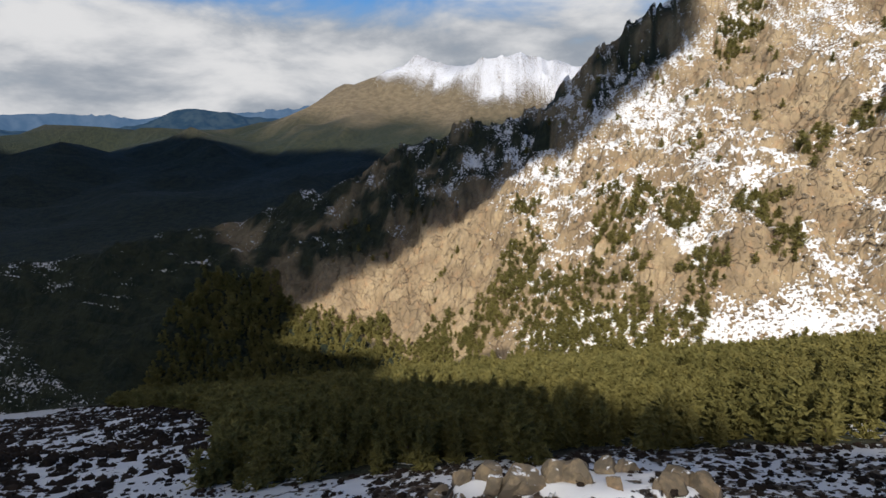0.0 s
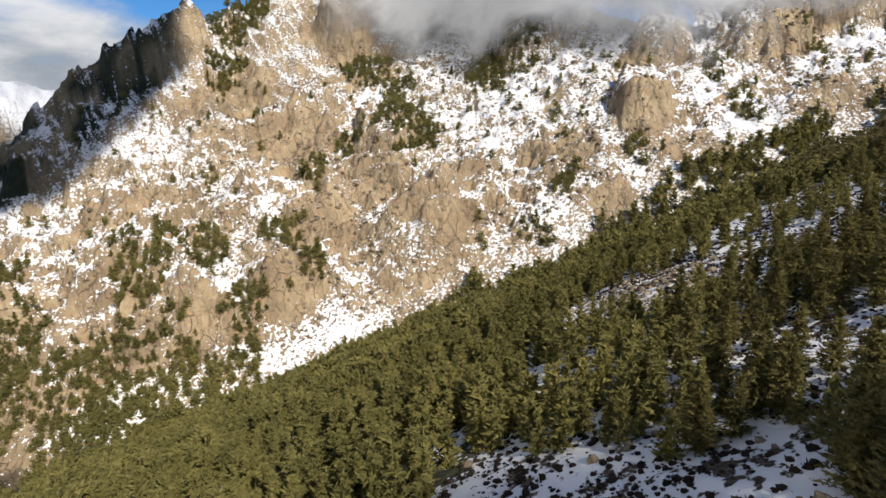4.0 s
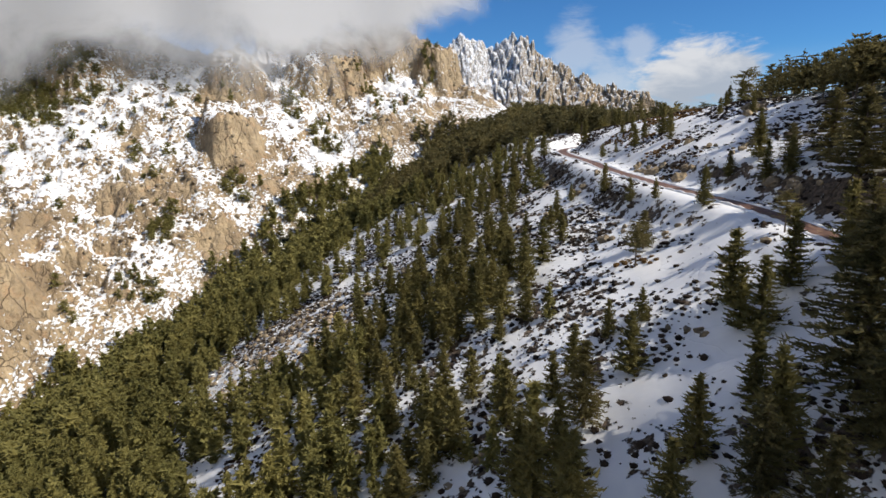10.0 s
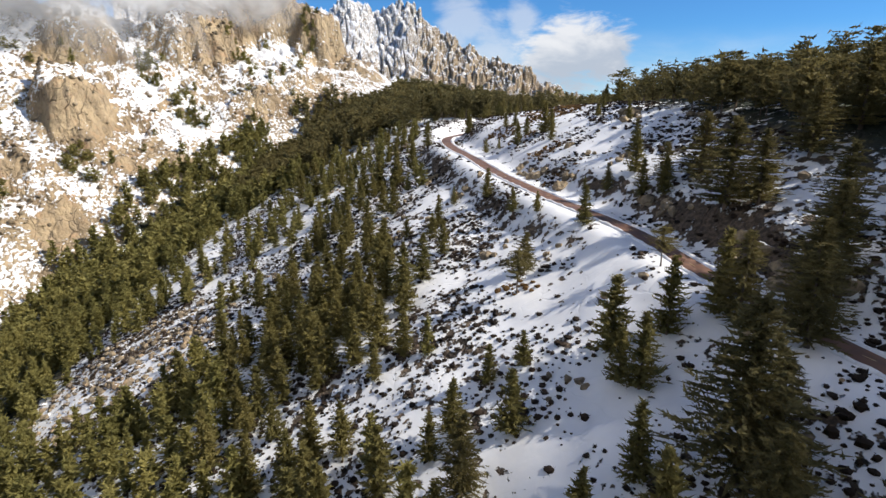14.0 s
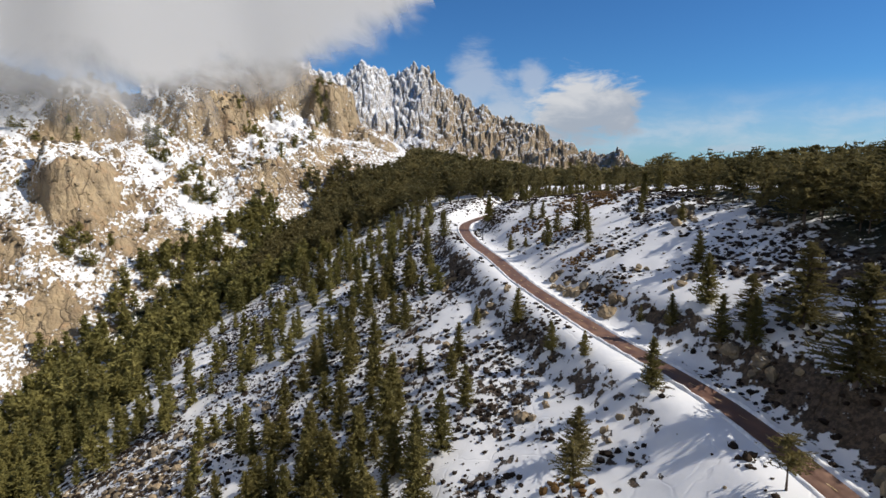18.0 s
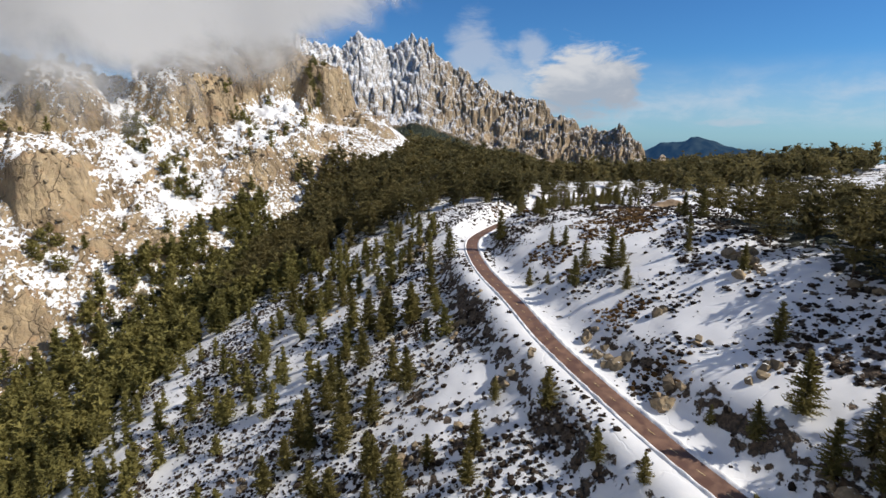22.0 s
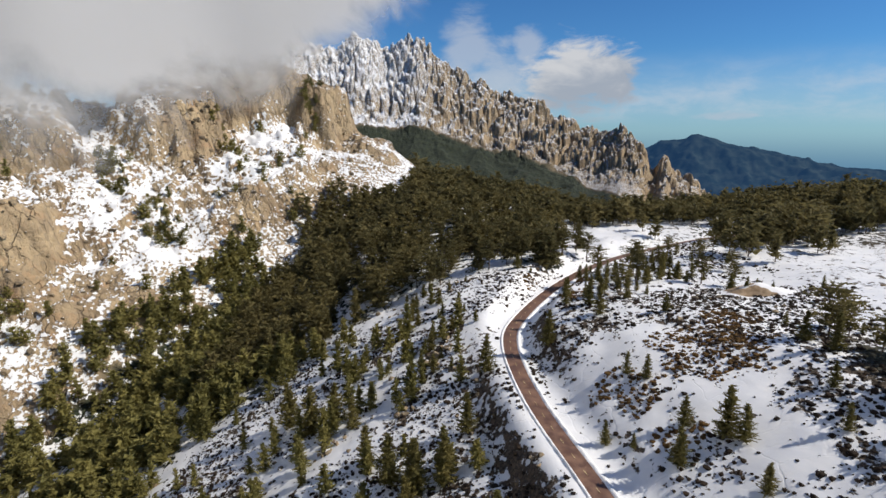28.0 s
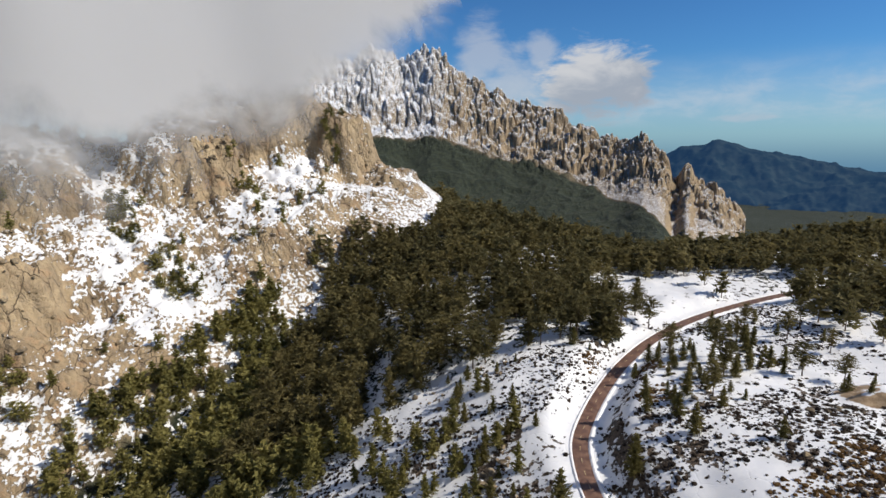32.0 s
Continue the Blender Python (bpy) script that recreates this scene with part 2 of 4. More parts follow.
ROAD_LINE = curve_points(ROAD, 1.0)
ROAD_COARSE = ROAD_LINE[::6]
FOOT_LINE = curve_points(FOOT, 18.0)


def near_slope(x, y):
    p = -15 - 0.47 * (y + 21) + 0.14 * (x - 234)
    cap = np.interp(x, (200, 260, 320, 385, 470, 540, 600, 660), (10, 9.5, 6.5, 1.5, 0.5, 7, 13, 14)) - 12 * smooth(-y, 20, 130) * smooth(x, 470, 560) + 0.16 * np.maximum(0, 210 - x) + 0.07 * np.maximum(0, -y - 95) + 2.5 * fbm(x, y, 90, 2, 3)
    p = soft_min(p, cap, 12)
    # the shelf ends in the east and in the south
    p = p - 0.42 * np.maximum(0, np.hypot(np.maximum(0, x - 660 - 0.9 * np.clip(y, -120, 0)), np.maximum(0, -y - 330) * 0.8) - 0)
    # a granite outcrop on the slope below the start
    p = p + 10 * smooth(1.25 - np.hypot((x - 27) / 15, (y - 29) / 7) + 0.25 * fbm(x, y, 9, 2, 7), 0, 0.45)
    # the southern hill behind the start, unseen, added to shade the slope
    hill = 48 * np.exp(-(((x + 75) / 60) ** 2 + ((y + 118) / 66) ** 2)) + 160 * np.exp(-(((x + 330) / 170) ** 2 + ((y + 330) / 190) ** 2))
    return p + hill + 2.2 * fbm(x, y, 34, 4, 5) + 0.5 * fbm(x, y, 6, 3, 8)


def mountain(x, y):
    """Height of the rock face, and how far it is above its foot along the ground."""
    wob = 16 * fbm(x, y, 110, 3, 21)
    d, zb, along = to_line(x, y, FOOT_LINE)
    d = d + wob * smooth(d, -10, 60)
    rise = np.interp(d, (-3000, -60, 0, 60, 130, 190, 330, 420, 640, 1200), (-2100, -50, 0, 46, 96, 124, 205, 300, 420, 520))
    rise = rise * (1 - 0.18 * smooth(x, 540, 640) * smooth(d, 20, 80))
    # the western shoulder falls away
    west = np.interp(x, (-600, -157, -110, -56, -1, 50, 111, 134, 190, 300, 600), (-700, -252, -204, -165, -112, -50, -14, 20, 52, 105, 290)) - 150 * smooth(y, 790, 950)
    return zb + rise, d, along, west


def rock_relief(x, y, d):
    """Buttresses, gullies and jointed blocks."""
    big = 15 * ridged(x, y, 95, 2, 41) + 9 * ridged(x, y, 38, 3, 43)
    gap, own = cells(x + 9 * fbm(x, y, 24, 2, 51), y + 9 * fbm(x, y, 24, 2, 52), 27, 55)
    block = 15 * (own - 0.5) * smooth(gap, 0, 0.16) - 3.5 * (1 - smooth(gap, 0, 0.07))
    gap2, own2 = cells(x + 3.5 * fbm(x, y, 9, 2, 61), y + 3.5 * fbm(x, y, 9, 2, 62), 10, 65)
    small = 7.0 * (own2 - 0.4) * smooth(gap2, 0, 0.14) - 2.0 * (1 - smooth(gap2, 0, 0.12))
    tower = 0.0
    for cx, cy, r, h in TOWERS:
        tower = np.maximum(tower, h * smooth(1.25 - np.hypot(x - cx, y - cy) / r + 0.25 * fbm(x, y, 14, 2, 73), 0, 0.45))
    calm = 1 - 0.45 * smooth(x, 330, 430)
    return calm * (big + block) + small * (0.5 + 0.5 * calm) + tower + 1.0 * fbm(x, y, 4, 2, 71)


def height(x, y):
    x, y = np.asarray(x, float), np.asarray(y, float)
    near = near_slope(x, y)
    top, d, along, west = mountain(x, y)
    inside = smooth(d, -5, 50)
    rel = rock_relief(x, y, d)
    rock = np.minimum(top, soft_min(top, west, 30)) + rel * inside * smooth(d, 0, 30)
    floor = -330 + 30 * fbm(x, y, 400, 3, 81)
    # ridges beyond the western valley
    far = smooth(np.hypot(x, y), 900, 2600)
    floor = floor + far * (170 * ridged(x, y, 950, 4, 91) + 40) * smooth(y, 200, 1500)
    snowy = 470 * np.exp(-(((x - 160) / 800) ** 2 + ((y - 3700) / 700) ** 2)) + 250 * np.exp(-(((x + 640) / 520) ** 2 + ((y - 3640) / 500) ** 2))
    floor = floor + snowy * (0.9 + 0.15 * ridged(x, y, 520, 5, 95))
    # a second, lower spur west of the shoulder
    sd, sz, _ = to_line(x, y, SPUR)
    spur = sz - 0.62 * np.abs(sd) + 0.8 * rel
    rock = np.maximum(rock, spur)
    ground = soft_max(soft_max(near, floor, 25), rock, 10)
    rd, rz, _ = to_line(x, y, ROAD_COARSE)
    cut = 1 - smooth(np.abs(rd), 4.5, 15)
    return ground + (rz - 0.08 - ground) * cut


# ---- materials ----
def material(name, rough=0.85):
    m = bpy.data.materials.new(name)
    m.use_nodes = True
    n = Nodes(m.node_tree)
    bsdf = n.add("ShaderNodeBsdfPrincipled", {"Roughness": rough})
    n.add("ShaderNodeOutputMaterial", {"Surface": bsdf})
    return m, n, bsdf


def bump(n, bsdf, h, strength=0.5, distance=0.3):
    n.put(bsdf.inputs["Normal"], n.add("ShaderNodeBump", {"Height": h, "Strength": strength, "Distance": distance}))


def granite_colours(n, pos):
    """Tan granite: lichen grey, dark water streaks, rust and joints. Gives the colour and a relief."""
    a = n.noise(pos, 0.03, 5.0, 0.6)
    b = n.noise(pos, 0.35, 6.0, 0.68)
    col = n.mix(n.step(a, 0.36, 0.64), (0.26, 0.19, 0.112, 1), (0.44, 0.335, 0.20, 1))
    col = n.mix(n.math("MULTIPLY", n.step(n.noise(pos, 0.11, 4.0, 0.6), 0.52, 0.68), 0.6), col, (0.40, 0.25, 0.135, 1))
    col = n.mix(n.math("MULTIPLY", n.step(b, 0.52, 0.70), 0.55), col, (0.24, 0.20, 0.15, 1))
    streak = n.noise(n.vmath("MULTIPLY", pos, (1, 1, 0.14)), 0.22, 4.0, 0.6)
    col = n.mix(n.math("MULTIPLY", n.step(streak, 0.58, 0.70), 0.6), col, (0.15, 0.12, 0.09, 1))
    bent = n.vmath("ADD", pos, n.vmath("MULTIPLY", n.add("ShaderNodeTexNoise", {"Vector": pos, "Scale": 0.10, "Detail": 4.0}).outputs["Color"], (8, 8, 8)))
    bent = n.vmath("MULTIPLY", bent, (1, 1, 0.4))
    v = n.add("ShaderNodeTexVoronoi", {"Vector": bent, "Scale": 0.10}, feature="DISTANCE_TO_EDGE").outputs["Distance"]
    # joints open only here and there
    joint = n.math("MULTIPLY", n.step(v, 0.0, 0.030, 1.0, 0.0), n.step(n.noise(pos, 0.07, 3.0), 0.38, 0.55))
    # rounded blocks of two sizes, each a little different in tone
    big = n.add("ShaderNodeTexVoronoi", {"Vector": bent, "Scale": 0.13}, feature="F1")
    small = n.add("ShaderNodeTexVoronoi", {"Vector": bent, "Scale": 0.34}, feature="F1")
    tone = n.add("ShaderNodeSeparateColor", {0: small.outputs["Color"]}).outputs[0]
    col = n.mix(n.math("MULTIPLY", n.step(tone, 0.45, 1.0), 0.45), col, (0.27, 0.20, 0.125, 1))
    col = n.mix(n.math("MULTIPLY", joint, 0.55), col, (0.10, 0.066, 0.048, 1))
    h = n.math("ADD", n.math("MULTIPLY", big.outputs["Distance"], -2.0), n.math("MULTIPLY", small.outputs["Distance"], -0.7))
    h = n.math("ADD", h, n.math("MULTIPLY", b, 0.9))
    return col, n.math("SUBTRACT", h, n.math("MULTIPLY", joint, 0.8))


def ground_material():
    """Rock, heath soil and snow, laid out by the two masks of the ground mesh."""
    m, n, bsdf = material("mountain_ground", 0.9)
    pos = n.add("ShaderNodeNewGeometry")
    p, up = pos.outputs["Position"], n.add("ShaderNodeSeparateXYZ", {0: pos.outputs["Normal"]}).outputs[2]
    rock, b = granite_colours(n, p)
    fine = n.noise(p, 1.3, 4.0, 0.6)
    soil = n.mix(n.step(fine, 0.4, 0.62), (0.060, 0.044, 0.030, 1), (0.14, 0.10, 0.068, 1))
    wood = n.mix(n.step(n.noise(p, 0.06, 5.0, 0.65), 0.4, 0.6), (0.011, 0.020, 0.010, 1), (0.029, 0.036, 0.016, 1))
    rocky = n.add("ShaderNodeAttribute", attribute_name="rocky").outputs["Fac"]
    snowy = n.add("ShaderNodeAttribute", attribute_name="snowy").outputs["Fac"]
    woody = n.add("ShaderNodeAttribute", attribute_name="woody").outputs["Fac"]
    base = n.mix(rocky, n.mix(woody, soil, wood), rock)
    patch = n.math("ADD", n.math("MULTIPLY", n.math("SUBTRACT", n.noise(p, 0.09, 4.0, 0.6), 0.5), 0.9), n.math("MULTIPLY", n.math("SUBTRACT", n.noise(p, 0.42, 3.0, 0.6), 0.5), n.step(rocky, 0, 1, 1.5, 2.3)))
    patch = n.math("ADD", patch, 0.65)
    lie = n.math("ADD", n.math("MULTIPLY", n.step(up, 0.45, 0.95), 0.5), snowy)
    cover = n.step(n.math("ADD", lie, patch), 1.42, 1.50)
    snow = n.mix(n.step(n.noise(p, 0.15, 3.0), 0.35, 0.7), (0.74, 0.75, 0.77, 1), (0.83, 0.83, 0.83, 1))
    n.put(bsdf.inputs["Base Color"], n.mix(cover, base, snow))
    n.put(bsdf.inputs["Roughness"], n.step(cover, 0, 1, 0.92, 0.6))
    h = n.math("ADD", n.math("MULTIPLY", cover, 0.4), n.math("MULTIPLY", b, n.step(cover, 0.0, 1.0, 1.0, 0.03)))
    bump(n, bsdf, h, 0.9, 1.8)
    return m


GROUND = ground_material()


def forest_density(x, y):
    """How thick the wood stands, 0 to 1."""
    d = to_line(x, y, FOOT_LINE)[0] - 6 + 34 * fbm(x, y, 55, 3, 101)
    edge = np.interp(x, (-330, -200, -138, -100, -70, -45, -20, 41, 62, 85, 102, 130, 170, 200, 262, 294, 335, 356, 374, 392, 404, 420, 432, 450, 600),
                     (375, 275, 215, 165, 110, 66, 62, 68, 66, 65, 66, 88, 118, 136, 130, 124, 126, 112, 84, 58, 34, 20, -12, -50, -60))
    edge = edge + 7 * fbm(x, y, 26, 3, 103)
    below = smooth(y - edge, 0, 12) * smooth(-d, 0, 14)
    # the eastern and southern shelf
    shelf = smooth(x + 0.5 * y, 290, 330) * smooth(y, -330, -300) * smooth(-y, 118, 150)
    shelf = np.maximum(shelf, smooth(x + 0.12 * y, 470, 490) * smooth(y, -330, -300) * (y < 60) * (d < 0))
    shelf = np.maximum(shelf, smooth(x + 0.1 * y, 398, 405) * (y < 90) * smooth(y, -75, -45) * (d < 0))
    hill = smooth(-y, 70, 88) * smooth(300 - x, 0, 40)
    return np.clip(np.maximum(np.maximum(below, shelf * 0.9), hill), 0, 1) * (x < 800)


# smooth drifts with hardly a twig through them: x, y, radius
CLEAN = [(262, -28, 11), (240, -33, 9), (215, -52, 8), (170, -28, 9), (140, -22, 11), (300, -46, 9), (250, -50, 8), (345, -2, 10), (270, -40, 8), (106, -27, 9)]


# and where it stands thickest
THICK = [(125, -6, 13), (152, 6, 13), (182, -4, 11), (212, -40, 9), (292, -52, 14), (205, 10, 12), (318, -30, 10), (250, 98, 26), (290, 92, 24), (325, 95, 18)]


def heath_field(x, y):
    """Where the heath stands thick: above 0, and up to about 1."""
    field = fbm(x, y, 26, 4, 161) + 0.45 * fbm(x, y, 7, 2, 163) + 0.12
    for cx, cy, r in CLEAN:
        field = field - 0.9 * smooth(1.25 - np.hypot(x - cx, y - cy) / r + 0.3 * fbm(x, y, 8, 2, 165), 0, 0.5)
    for cx, cy, r in THICK:
        field = field + 0.45 * smooth(1.2 - np.hypot(x - cx, y - cy) / r, 0, 0.5)
    return field


def axis(lo, hi, fine, reach, grow=1.07):
    inner = np.arange(lo, hi, fine)
    out, s = [], fine
    v = hi
    while v < reach:
        out.append(v)
        s *= grow
        v += s
    left, s, v = [], fine, lo - fine
    while v > -reach:
        left.append(v)
        s *= grow
        v -= s
    return np.concatenate([left[::-1], inner, out])


def grid_mesh(name, xs, ys, z):
    me = bpy.data.meshes.new(name)
    ny, nx = len(ys), len(xs)
    gx, gy = np.meshgrid(xs, ys)
    co = np.stack([gx, gy, z], -1).reshape(-1, 3).astype(np.float32)
    i = (np.arange(ny - 1)[:, None] * nx + np.arange(nx - 1)).ravel()
    quads = np.stack([i, i + 1, i + nx + 1, i + nx], 1).astype(np.int32)
    me.vertices.add(len(co)), me.vertices.foreach_set("co", co.ravel())
    me.loops.add(quads.size), me.loops.foreach_set("vertex_index", quads.ravel())
    me.polygons.add(len(quads))
    me.polygons.foreach_set("loop_start", np.arange(0, quads.size, 4, dtype=np.int32))
    me.polygons.foreach_set("loop_total", np.full(len(quads), 4, np.int32))
    me.polygons.foreach_set("use_smooth", np.ones(len(quads), bool))
    me.update(calc_edges=True)
    return me


def paint(me, name, values):
    me.attributes.new(name, "FLOAT", "POINT").data.foreach_set("value", np.asarray(values, np.float32).ravel())


def build_ground():
    xs, ys = axis(-170, 760, 1.9, 4700), axis(-110, 560, 1.9, 4700)
    gx, gy = np.meshgrid(xs, ys)
    z = height(gx, gy)
    me = grid_mesh("ground", xs, ys, z)
    d = to_line(gx, gy, FOOT_LINE)[0] + 8 * fbm(gx, gy, 30, 3, 111)
    rocky = smooth(d + 8 * fbm(gx, gy, 12, 3, 113), -20, -10) * (gx < 1050)
    far = smooth(np.hypot(gx - 200, gy - 100), 900, 1500)
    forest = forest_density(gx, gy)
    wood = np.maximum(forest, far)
    rd = np.abs(to_line(gx, gy, ROAD_COARSE)[0])
    patch = fbm(gx, gy, 38, 4, 123)
    snowy = 0.57 + 0.26 * patch
    snowy = np.where(rocky > 0.5, 0.47 + 0.04 * smooth(gx, 250, 480) + 0.20 * fbm(gx, gy, 40, 3, 121) + (0.20 + 0.14 * smooth(gx, 560, 620)) * spots(gx, gy, z, DRIFT) - 0.40 * spots(gx, gy, z, BARE), snowy)
    snowy = snowy - (0.34 - 0.20 * smooth(gx, 300, 380)) * forest * (1 - rocky)
    snowy = np.where(rd < 4.2, 0.9, np.where(rd < 8, 0.62 + 0.26 * patch, snowy))
    beyond = np.maximum(smooth(gx, 560, 640) * (1 - rocky), smooth(gy + 0.4 * gx, 250, 300) * smooth(-gx, -60, 60))
    snowy = snowy - 0.9 * np.maximum(far, beyond) + 0.95 * smooth(z + 60 * fbm(gx, gy, 300, 4, 125) + 200 * smooth(gx, -1100, 100), 40, 190) * far
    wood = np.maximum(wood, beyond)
    # the shoulder's half wooded valley side, its shade painted in as dark ground
    shaded_side = smooth(gy - np.interp(gx, (-420, -197, -103, -37, 26, 128, 254, 300), (470, 540, 578, 592, 625, 645, 730, 780)), 0, 35) * (gx < 330) * (1 - far)
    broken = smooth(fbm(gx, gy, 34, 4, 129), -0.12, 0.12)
    wood, rocky = np.maximum(wood, shaded_side), rocky * (1 - shaded_side * (1 - 0.6 * broken))
    snowy = snowy * (1 - shaded_side) + shaded_side * (0.02 + 0.50 * fbm(gx, gy, 18, 4, 130) + 0.30 * smooth(gx, -190, 60))
    dense = smooth(heath_field(gx, gy), 0.02, 0.5) * (1 - rocky) * (rd > 6) * (1 - shaded_side) * (gx < 430)
    snowy = snowy - 0.14 * dense
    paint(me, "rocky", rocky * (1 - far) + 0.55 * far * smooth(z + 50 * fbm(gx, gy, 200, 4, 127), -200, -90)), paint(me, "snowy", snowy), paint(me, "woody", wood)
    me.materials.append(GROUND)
    return tagged(new("ground", me), "snowy mountain ground with tan granite faces and heath", "terrain", kind="structure")


ground = build_ground()

def at_ground(x, y):
    return float(height(np.array([x]), np.array([y]))[0])


def part(name, me, mat, parent=None, label=""):
    """One mesh object under a thing."""
    if mat and not me.materials:
        me.materials.append(mat)
    ob = new(name, me)
    if parent:
        ob.parent = parent
    return tagged(ob, label)


def mesh_of(name, co, tris, flat=True):
    me = bpy.data.meshes.new(name)
    co, tris = np.asarray(co, np.float32), np.asarray(tris, np.int32)
    k = tris.shape[1]
    me.vertices.add(len(co)), me.vertices.foreach_set("co", co.ravel())
    me.loops.add(tris.size), me.loops.foreach_set("vertex_index", tris.ravel())
    me.polygons.add(len(tris))
    me.polygons.foreach_set("loop_start", np.arange(0, tris.size, k, dtype=np.int32))
    me.polygons.foreach_set("loop_total", np.full(len(tris), k, np.int32))
    me.polygons.foreach_set("use_smooth", np.full(len(tris), not flat, bool))
    me.update(calc_edges=True)
    return me


def repeated(name, shapes, places, mat):
    """Many copies of a few shapes in one mesh. places: rows of x, y, z, size, height factor, turn, shape."""
    all_co, all_t, base = [], [], 0
    for k, (co, tris) in enumerate(shapes):
        rows = places[places[:, 6] == k]
        if not len(rows):
            continue
        c, s = np.cos(rows[:, 5])[:, None], np.sin(rows[:, 5])[:, None]
        x = (co[None, :, 0] * c - co[None, :, 1] * s) * rows[:, 3:4] + rows[:, 0:1]
        y = (co[None, :, 0] * s + co[None, :, 1] * c) * rows[:, 3:4] + rows[:, 1:2]
        z = co[None, :, 2] * rows[:, 3:4] * rows[:, 4:5] + rows[:, 2:3]
        all_co.append(np.stack([x, y, z], -1).reshape(-1, 3))
        all_t.append((tris[None] + (np.arange(len(rows)) * len(co))[:, None, None] + base).reshape(-1, 3))
        base += len(rows) * len(co)
    me = mesh_of(name, np.vstack(all_co), np.vstack(all_t))
    me.materials.append(mat)
    return new(name, me)


# ---- more materials ----
def foliage_material(name, a, b, island):
    """Leaves that scatter light back and let some of it through."""
    m = bpy.data.materials.new(name)
    m.use_nodes = True
    n = Nodes(m.node_tree)
    geo = n.add("ShaderNodeNewGeometry")
    chance = geo.outputs["Random Per Island"]
    one = n.add("ShaderNodeObjectInfo").outputs["Random"]
    big = n.noise(geo.outputs["Position"], 0.035, 3.0)
    f = n.math("ADD", n.math("MULTIPLY", chance, 0.5), n.math("MULTIPLY", n.step(big, 0.35, 0.65) if island else one, 0.5))
    col = n.mix(f, a, b)
    leaf = n.add("ShaderNodeBsdfPrincipled", {"Base Color": col, "Roughness": 0.75, "Specular IOR Level": 0.2})
    through_leaf = n.add("ShaderNodeBsdfTranslucent", {"Color": col})
    n.add("ShaderNodeOutputMaterial", {"Surface": n.add("ShaderNodeMixShader", {0: 0.45, 1: leaf, 2: through_leaf})})
    return m


NEEDLES = foliage_material("pine_needles", (0.130, 0.122, 0.044, 1), (0.265, 0.222, 0.080, 1), False)
NEEDLES_FAR = foliage_material("pine_forest_needles", (0.148, 0.143, 0.048, 1), (0.325, 0.285, 0.098, 1), True)
# darker needle copy, with the shade on hill and old pines put into its colour
NEEDLES_SHADED = foliage_material("shaded_pine_needles", (0.092, 0.087, 0.041, 1), (0.240, 0.198, 0.080, 1), True)
BRACKEN = foliage_material("withered_bracken", (0.085, 0.045, 0.016, 1), (0.23, 0.135, 0.050, 1), True)
HEATH = foliage_material("heath_twigs", (0.022, 0.017, 0.014, 1), (0.075, 0.052, 0.036, 1), True)


def bark_material():
    m, n, bsdf = material("pine_bark", 0.9)
    p = n.add("ShaderNodeTexCoord").outputs["Object"]
    f = n.noise(n.vmath("MULTIPLY", p, (1, 1, 0.2)), 6.0, 4.0, 0.6)
    n.put(bsdf.inputs["Base Color"], n.mix(n.step(f, 0.35, 0.65), (0.075, 0.055, 0.042, 1), (0.19, 0.14, 0.105, 1)))
    bump(n, bsdf, f, 0.6, 0.05)
    return m


BARK = bark_material()


def stone_material():
    m, n, bsdf = material("granite_stone", 0.9)
    geo = n.add("ShaderNodeNewGeometry")
    col, b = granite_colours(n, geo.outputs["Position"])
    lichen = n.step(n.noise(geo.outputs["Position"], 0.55, 4.0, 0.65), 0.36, 0.58)
    col = n.mix(n.math("ADD", n.math("MULTIPLY", lichen, 0.55), n.math("MULTIPLY", geo.outputs["Random Per Island"], 0.3)), col, (0.085, 0.074, 0.056, 1))
    up = n.add("ShaderNodeSeparateXYZ", {0: geo.outputs["Normal"]}).outputs[2]
    cap = n.step(n.math("ADD", up, n.math("MULTIPLY", n.noise(geo.outputs["Position"], 0.8, 3.0), 0.7)), 1.33, 1.40)
    n.put(bsdf.inputs["Base Color"], n.mix(cap, col, (0.84, 0.85, 0.86, 1)))
    bump(n, bsdf, b, 0.6, 0.3)
    return m


STONE = stone_material()


def asphalt_material():
    m, n, bsdf = material("wet_asphalt", 0.6)
    p = n.add("ShaderNodeNewGeometry").outputs["Position"]
    f = n.noise(p, 0.35, 5.0, 0.65)
    n.put(bsdf.inputs["Base Color"], n.mix(n.step(f, 0.38, 0.66), (0.105, 0.054, 0.036, 1), (0.190, 0.105, 0.070, 1)))
    n.put(bsdf.inputs["Roughness"], n.step(f, 0.3, 0.7, 0.45, 0.85))
    bump(n, bsdf, n.noise(p, 9.0, 3.0), 0.3, 0.02)
    return m


def plain_material(name, a, b, scale, rough=0.8, relief=0.3):
    m, n, bsdf = material(name, rough)
    p = n.add("ShaderNodeNewGeometry").outputs["Position"]
    f = n.noise(p, scale, 5.0, 0.62)
    n.put(bsdf.inputs["Base Color"], n.mix(n.step(f, 0.36, 0.66), a, b))
    bump(n, bsdf, f, relief, 0.2)
    return m


ASPHALT = asphalt_material()
PLOUGHED = plain_material("ploughed_snow", (0.70, 0.70, 0.71, 1), (0.86, 0.86, 0.87, 1), 0.9, 0.65, 0.6)
LINE_PAINT = plain_material("worn_line_paint", (0.34, 0.24, 0.11, 1), (0.64, 0.52, 0.30, 1), 2.5, 0.7, 0.1)


